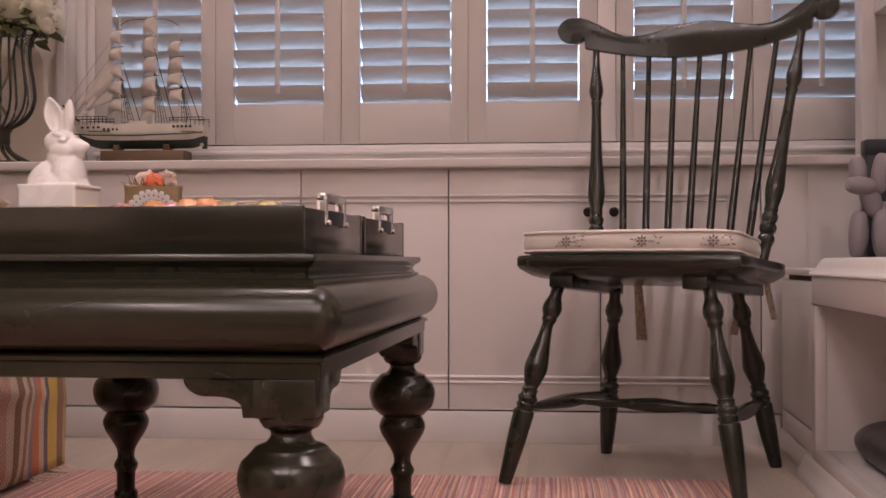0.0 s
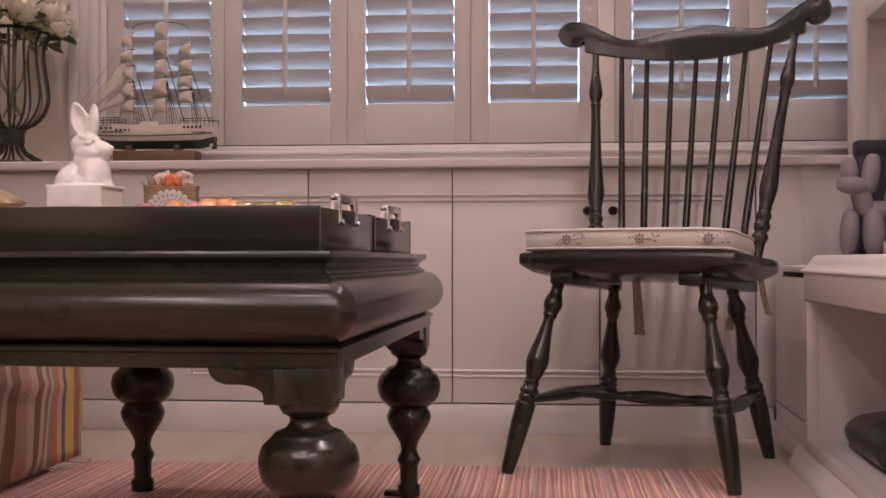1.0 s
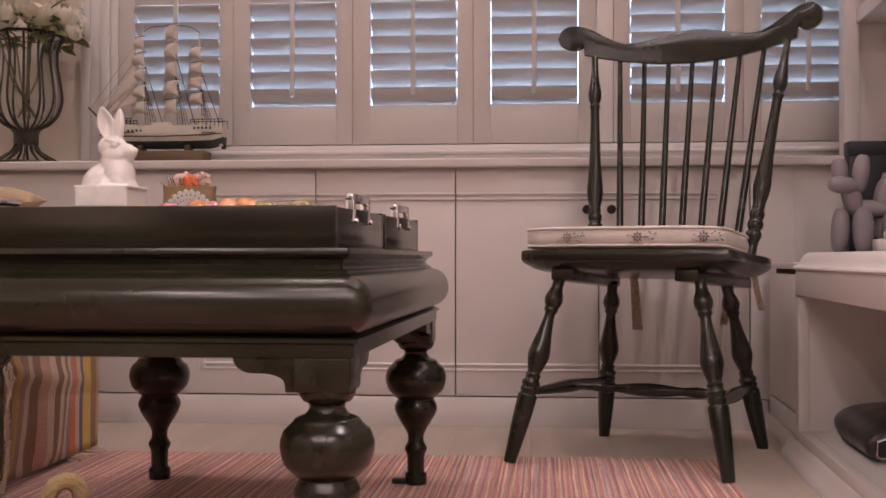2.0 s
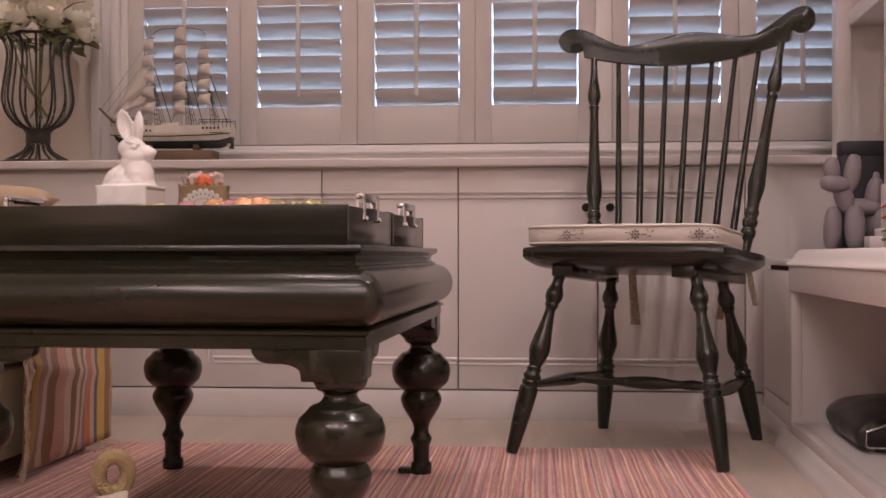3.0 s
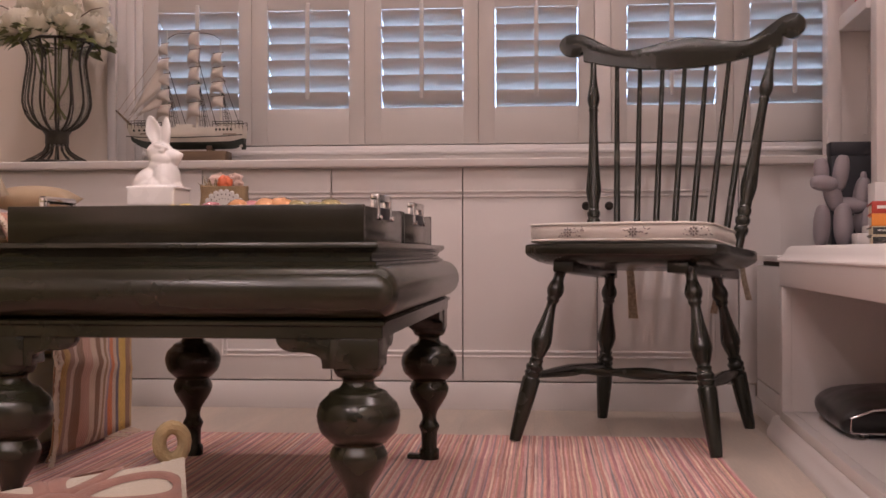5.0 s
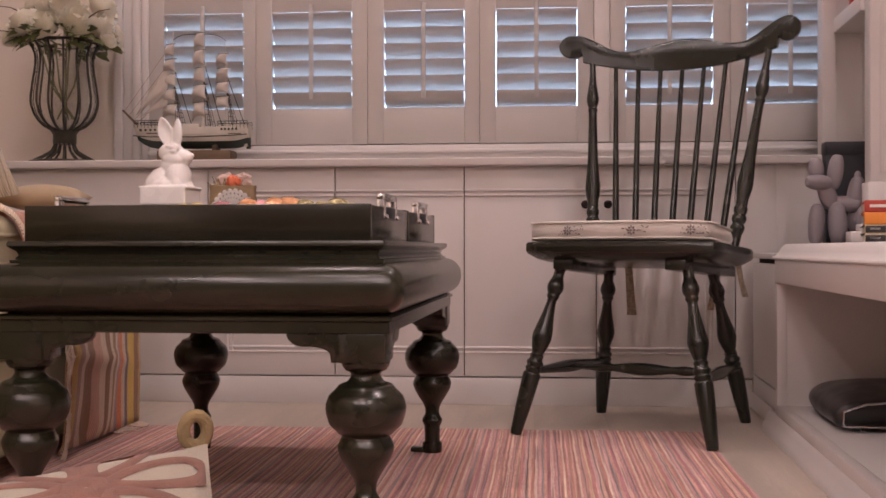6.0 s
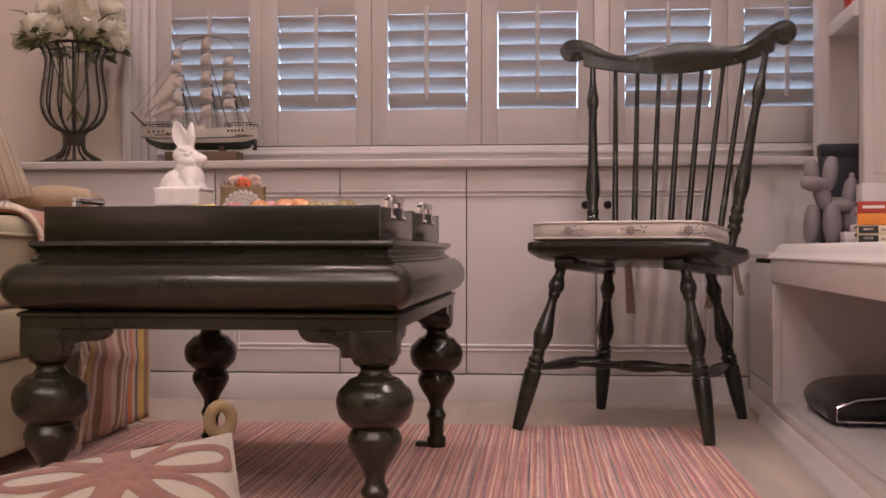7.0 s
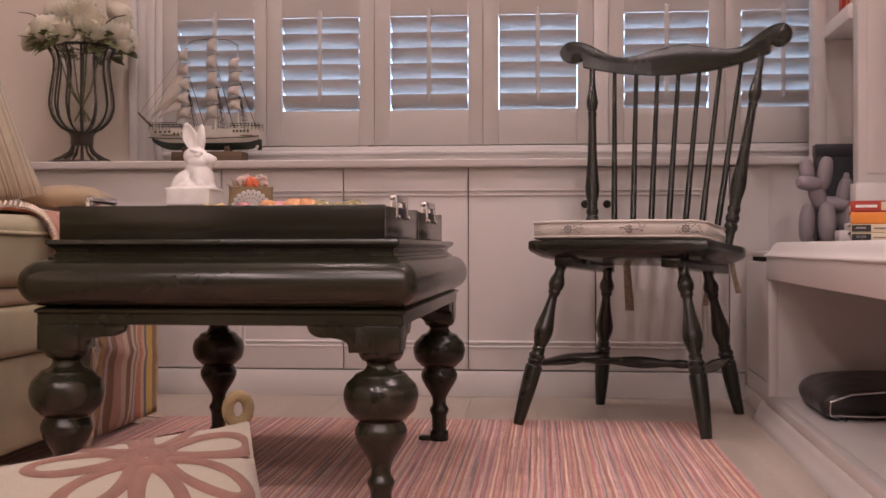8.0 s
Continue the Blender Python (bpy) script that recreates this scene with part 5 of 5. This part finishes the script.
def petal_cup(bm, centre, r, facing, seed):
    rr = random.Random(seed)
    q = Vector((0, 0, 1)).rotation_difference(Vector(facing).normalized()).to_matrix()
    for ring_no, (count, open_, size) in enumerate(((3, 0.20, 0.60), (5, 0.48, 0.78), (6, 0.78, 0.95), (7, 1.08, 1.0))):
        for k in range(count):
            a0 = math.tau * k / count + ring_no * 0.7 + rr.uniform(-0.2, 0.2)
            half = math.pi / count * 1.45
            rows = []
            for j in range(8):
                t = j / 7
                row = []
                for i in range(9):
                    s = 2 * i / 8 - 1
                    a = a0 + s * half * (0.35 + 0.65 * math.sin(math.pi * (0.12 + 0.62 * t)))
                    rad = r * size * (0.12 + 0.78 * math.sin(min(1, t * 1.15) * math.pi / 2) * (0.45 + 0.5 * open_)) + r * 0.04 * max(0, t - 0.75) * 4 * (0.3 + open_ * 0.5)
                    zz = r * (-0.55 + 1.25 * t * (1.08 - 0.42 * open_)) - r * 0.20 * s * s * t + r * 0.035 * math.sin(4.0 * a + 1.7 * ring_no) * t
                    row.append(bm.verts.new(Vector(centre) + q @ Vector((rad * math.cos(a), rad * math.sin(a), zz))))
                rows.append(row)
            for j in range(7):
                for i in range(8):
                    bm.faces.new((rows[j][i], rows[j][i + 1], rows[j + 1][i + 1], rows[j + 1][i]))
    ball(Vector(centre), (r * 0.40, r * 0.40, r * 0.40), bm, u=12, v=8)
    return bm


heads = ((-0.075, -0.055, 0.075, 0.050), (-0.015, -0.085, 0.058, 0.048), (0.052, -0.075, 0.070, 0.052), (0.098, -0.020, 0.062, 0.046), (-0.115, -0.015, 0.050, 0.042), (0.02, -0.03, 0.125, 0.052), (-0.06, 0.0, 0.14, 0.05),
         (0.085, 0.02, 0.13, 0.05), (0.0, 0.05, 0.11, 0.05), (-0.09, 0.06, 0.07, 0.045), (0.085, 0.075, 0.06, 0.045), (0.0, 0.10, 0.06, 0.045), (0.12, -0.045, 0.020, 0.026))
for k, (x, y, z, r) in enumerate((x * 1.25, y * 1.1, z * 0.92 - 0.012, r * 1.18) for x, y, z, r in heads):
    part("rose", petal_cup(bmesh.new(), (x, y, z), r, (x * 5, y * 5, 0.45), k), PETAL, bunch, "ivory rose head", sharp=80)
    if k < 6:
        part("stalk", tube([(x, y, z - r * 0.5), (x * 0.5, y * 0.5, 0.0), (x * 0.25, y * 0.25, -0.12), (-x * 0.2, -y * 0.2, -0.215)], 0.0026, 6), LEAF, bunch)


def leaf_mesh(length, width, curl):
    bm = bmesh.new()
    rows = []
    for j in range(7):
        t = j / 6
        w = width * math.sin(math.pi * min(0.98, 0.04 + t)) ** 0.8
        rows.append([bm.verts.new((s * w / 2, length * t, -curl * t * t * length + abs(s) * w * 0.18)) for s in (-1, 0, 1)])
    for a, b in zip(rows, rows[1:]):
        for i in range(2):
            bm.faces.new((a[i], a[i + 1], b[i + 1], b[i]))
    return bm


leaves = [finish(leaf_mesh(0.028 + 0.008 * k, 0.017 + 0.004 * k, 0.10 + 0.15 * k), "leaf", LEAF, 80) for k in range(3)]
for k in range(130):
    a = rnd.uniform(0, math.tau)
    rr = rnd.uniform(0.085, 0.135)
    ob = part("leaf", leaves[k % 3], LEAF, bunch)
    ob.matrix_local = pose(rr * math.cos(a), rr * math.sin(a), rnd.uniform(-0.008, 0.032), rnd.uniform(-26, 28), rnd.uniform(-40, 40), math.degrees(a) - 90 + rnd.uniform(-40, 40))
for sx, z in ((-1, 0.03), (1, 0.085), (-1, 0.10)):
    part("twig", tube([(sx * 0.09, -0.06, z - 0.02), (sx * 0.13, -0.07, z), (sx * 0.165, -0.075, z + 0.004)], [0.002, 0.0016, 0.001], 6), STEM, bunch)

# ---- model ship ----
ship = thing("model_ship", "three-masted wooden model sailing ship with cream sails on a stand", "model ship", -1.033, 2.88, 0.680, 0)
stand = part("stand", block(-0.098, 0.120, -0.035, 0.035, 0.0, 0.036, 0.002), WALNUT, ship, "dark wooden stand")
for x in (-0.062, 0.068):
    part("cradle", block(x - 0.008, x + 0.008, -0.020, 0.020, 0.036, 0.052, 0.002), WALNUT, stand)


def hull_mesh(lo, hi):
    """The hull between two height shares, as lofted ribs from stem to stern."""
    bm = bmesh.new()
    rows = []
    for i in range(25):
        s = i / 24
        x = -0.165 + 0.333 * s
        beam = 0.030 * min(1.0, (1 - (1 - min(1, s * 2.6)) ** 2) ** 0.7 + 0.02) * (1 - 0.25 * max(0, s - 0.7) / 0.3)
        keel = 0.043 + 0.026 * max(0, 1 - s * 5) ** 2 + 0.012 * max(0, s - 0.9) * 10
        deck = 0.103 + 0.012 * max(0, 1 - s * 3.0) + 0.008 * max(0, s - 0.7) / 0.3
        row = []
        for j in range(9):
            u = lo + (hi - lo) * j / 8
            z = keel + (deck - keel) * u
            row.append((x - 0.016 * max(0, 1 - s * 4) * u, beam * (0.18 + 0.82 * math.sin(min(1, u * 1.35) * math.pi / 2)), z))
        rows.append([bm.verts.new((a, -b, c)) for a, b, c in row] + [bm.verts.new((a, b, c)) for a, b, c in row[::-1]])
    m = len(rows[0])
    for a, b in zip(rows, rows[1:]):
        for k in range(m):
            bm.faces.new((a[k], a[(k + 1) % m], b[(k + 1) % m], b[k]))
    bm.faces.new(rows[0])
    bm.faces.new(rows[-1][::-1])
    return bm


hull = part("hull", hull_mesh(0.33, 1.0), HULL_WHITE, ship, "ivory painted upper hull")
part("keel", hull_mesh(0.0, 0.325), HULL_DARK, ship, "dark green lower hull")
part("rubbing_strake", tube([(-0.178, -0.006, 0.082), (-0.12, -0.027, 0.076), (0, -0.032, 0.0745), (0.12, -0.030, 0.078), (0.166, -0.024, 0.082)], 0.0016, 6), HULL_DARK, hull)
part("rudder", block(0.158, 0.171, -0.003, 0.003, 0.041, 0.070, 0.001), HULL_DARK, ship)
part("rudder_boss", lathe(((0, 0.005), (0.004, 0.005)), (0.158, -0.003, 0.052), (0.158, -1, 0.052), 14), SAIL, ship)
for x in list(np.linspace(-0.150, -0.105, 4)) + list(np.linspace(0.092, 0.135, 5)) + list(np.linspace(-0.09, -0.055, 4)):
    part("porthole", lathe(((0, 0.0036), (0.0015, 0.0036)), (float(x), -0.0285 if x > -0.12 else -0.022, 0.0965 if x < -0.1 or x > 0.08 else 0.0905), (float(x), -1, 0.0965), 10), HULL_DARK, hull)
part("name_bars", block(-0.130, -0.072, -0.0312, -0.0285, 0.0845, 0.0875), WALNUT, hull)
part("name_bars", block(0.112, 0.150, -0.0305, -0.0275, 0.0820, 0.0845), WALNUT, hull)
part("bowsprit", tube([(-0.165, 0, 0.112), (-0.212, 0, 0.158)], [0.0042, 0.0026], 8), WALNUT, ship, "dark bowsprit")
for x0, x1, z in ((-0.168, -0.085, 0.113), (0.080, 0.168, 0.109)):
    for sy in (-1, 1):
        rail = None
        for dz in (0.004, 0.011):
            rail = tube([(x0, sy * 0.024, z + dz), (x1, sy * 0.027, z + dz)], 0.0010, 5, rail)
        for k in range(9):
            x = x0 + (x1 - x0) * k / 8
            rail = tube([(x, sy * 0.0255, z - 0.010), (x, sy * 0.0255, z + 0.011)], 0.0008, 5, rail)
        part("deck_rail", rail, THREAD, ship)
part("deck_house", block(-0.035, 0.018, -0.014, 0.014, 0.098, 0.114, 0.001), HULL_WHITE, ship)
part("deck_house", block(0.095, 0.140, -0.014, 0.014, 0.104, 0.118, 0.001), HULL_WHITE, ship)


def sail_mesh(x, z0, z1, w0, w1, belly):
    bm = bmesh.new()
    rows = []
    for j in range(7):
        v = j / 6
        row = []
        for i in range(9):
            u = 2 * i / 8 - 1
            w = (w0 + (w1 - w0) * v) * (1 - 0.10 * math.sin(math.pi * v))
            b = belly * (1 - 0.7 * u * u) * math.sin(math.pi * (0.08 + 0.74 * (1 - v))) + 0.0015 * noise.noise((u * 2 + x * 90, v * 2, z0 * 60))
            row.append(bm.verts.new((x + u * w * 1.05 - b * 0.7, u * w * -0.55 - 0.5 * b, z0 + (z1 - z0) * v - 0.005 * (1.0 - v) * (1 - 2.2 * (1 - u * u)) + 0.004 * u * (1 - v))))
        rows.append(row)
    for a, b in zip(rows, rows[1:]):
        for k in range(8):
            bm.faces.new((a[k], a[k + 1], b[k + 1], b[k]))
    return bm


for x, top, n_sails, base_z in ((-0.0600, 0.386, 5, 0.132), (0.028, 0.418, 5, 0.130), (0.0965, 0.356, 4, 0.156)):
    mast = part("mast", tube([(x, 0, 0.09), (x, 0, top)], [0.0034, 0.0012], 8), HULL_WHITE, ship)
    hgt = (top - 0.035 - base_z) / n_sails
    for k in range(n_sails):
        z0 = base_z + hgt * k
        w = (0.0270 - 0.0026 * k) * (0.92 + 0.16 * ((k * 7 + int(top * 100)) % 5) / 4)
        sm = part("sail", sail_mesh(x - 0.006, z0 + 0.002, z0 + hgt - 0.003, w, w * 0.78, 0.020 + 0.004 * (k % 2)), SAIL, mast, "cream square sail", sharp=80)
        md = sm.modifiers.new("thickness", "SOLIDIFY")
        md.thickness = 0.0008
        part("yard", tube([(x - 0.0065 - w * 0.98, w * 0.50, z0 + hgt - 0.002), (x - 0.0065 + w * 0.98, -w * 0.50, z0 + hgt - 0.002)], 0.0012, 6), WALNUT, mast)
    shroud = None
    for sy in (-1, 1):
        for dx in (0.016, 0.024, 0.032):
            shroud = tube([(x + dx, sy * 0.024, 0.108), (x + 0.002, 0, 0.108 + (top - 0.108) * 0.46)], 0.0007, 4, shroud)
        for k in range(6):
            f = k / 9
            shroud = tube([(x + 0.016 * (1 - f) + 0.002 * f, sy * 0.024 * (1 - f), 0.108 + (top - 0.108) * 0.46 * f), (x + 0.032 * (1 - f) + 0.002 * f, sy * 0.024 * (1 - f), 0.108 + (top - 0.108) * 0.46 * f)], 0.0006, 4, shroud)
    part("shroud", shroud, THREAD, mast, "dark thread shrouds")
    part("backstay", tube([(x + 0.003, 0, top * 0.72), (x + 0.058, -0.010, 0.112)], 0.0011, 5), THREAD, mast)
part("topmast_stay", tube([(-0.060, 0, 0.360), (-0.048, 0, 0.369), (-0.032, 0, 0.376), (0.028, 0, 0.377), (0.058, 0, 0.376), (0.078, 0, 0.370), (0.0965, 0, 0.357), (0.097, 0, 0.318)], 0.0009, 5), THREAD, ship)
for z, foot in ((0.355, -0.208), (0.31, -0.195), (0.26, -0.180), (0.21, -0.172)):
    part("forestay", tube([(-0.061, 0, z), (foot, 0, 0.156 - (0.212 + foot) * 1.0)], 0.0007, 4), BUFF_THREAD, ship)
for (z, f0, f1) in ((0.225, -0.150, 0.10), (0.305, -0.172, 0.26)):
    own = bmesh.new()
    a, b, c = own.verts.new((-0.068, 0.0, z)), own.verts.new((f0, 0.0, 0.140)), own.verts.new((-0.076, -0.010, 0.135 + f1 * 0.3))
    own.faces.new((a, b, c))
    bmesh.ops.subdivide_edges(own, edges=own.edges, cuts=4, use_grid_fill=True)
    for v in own.verts:
        v.co.y -= 0.006 * math.sin(max(0, min(1, (v.co.x + 0.19) / 0.11)) * math.pi)
    jib = part("jib", own, SAIL, ship, "cream triangular jib", sharp=80)
    jib.modifiers.new("thickness", "SOLIDIFY").thickness = 0.0008

# ---- floor boards ----
rnd = random.Random(2)
plank = finish(block(-0.08985, 0.08985, -0.59985, 0.59985, -0.012, 0.0, 0.0003, segments=1), "floor_board", BOARD)
for col in range(20):
    x = WEST + 0.09 + 0.18 * col
    y = SOUTH - rnd.uniform(0.0, 1.1)
    while y < PANE - 0.06:
        lo, hi = max(y, SOUTH), min(y + 1.2, PANE)
        y += 1.2
        if hi - lo < 0.02 or x + 0.09 > EAST + 0.06:
            continue
        ob = new("floor_board", plank)
        ob.parent = floor
        ob.location = (x, (lo + hi) / 2, 0)
        ob.scale = (1, (hi - lo) / 1.2, 1)
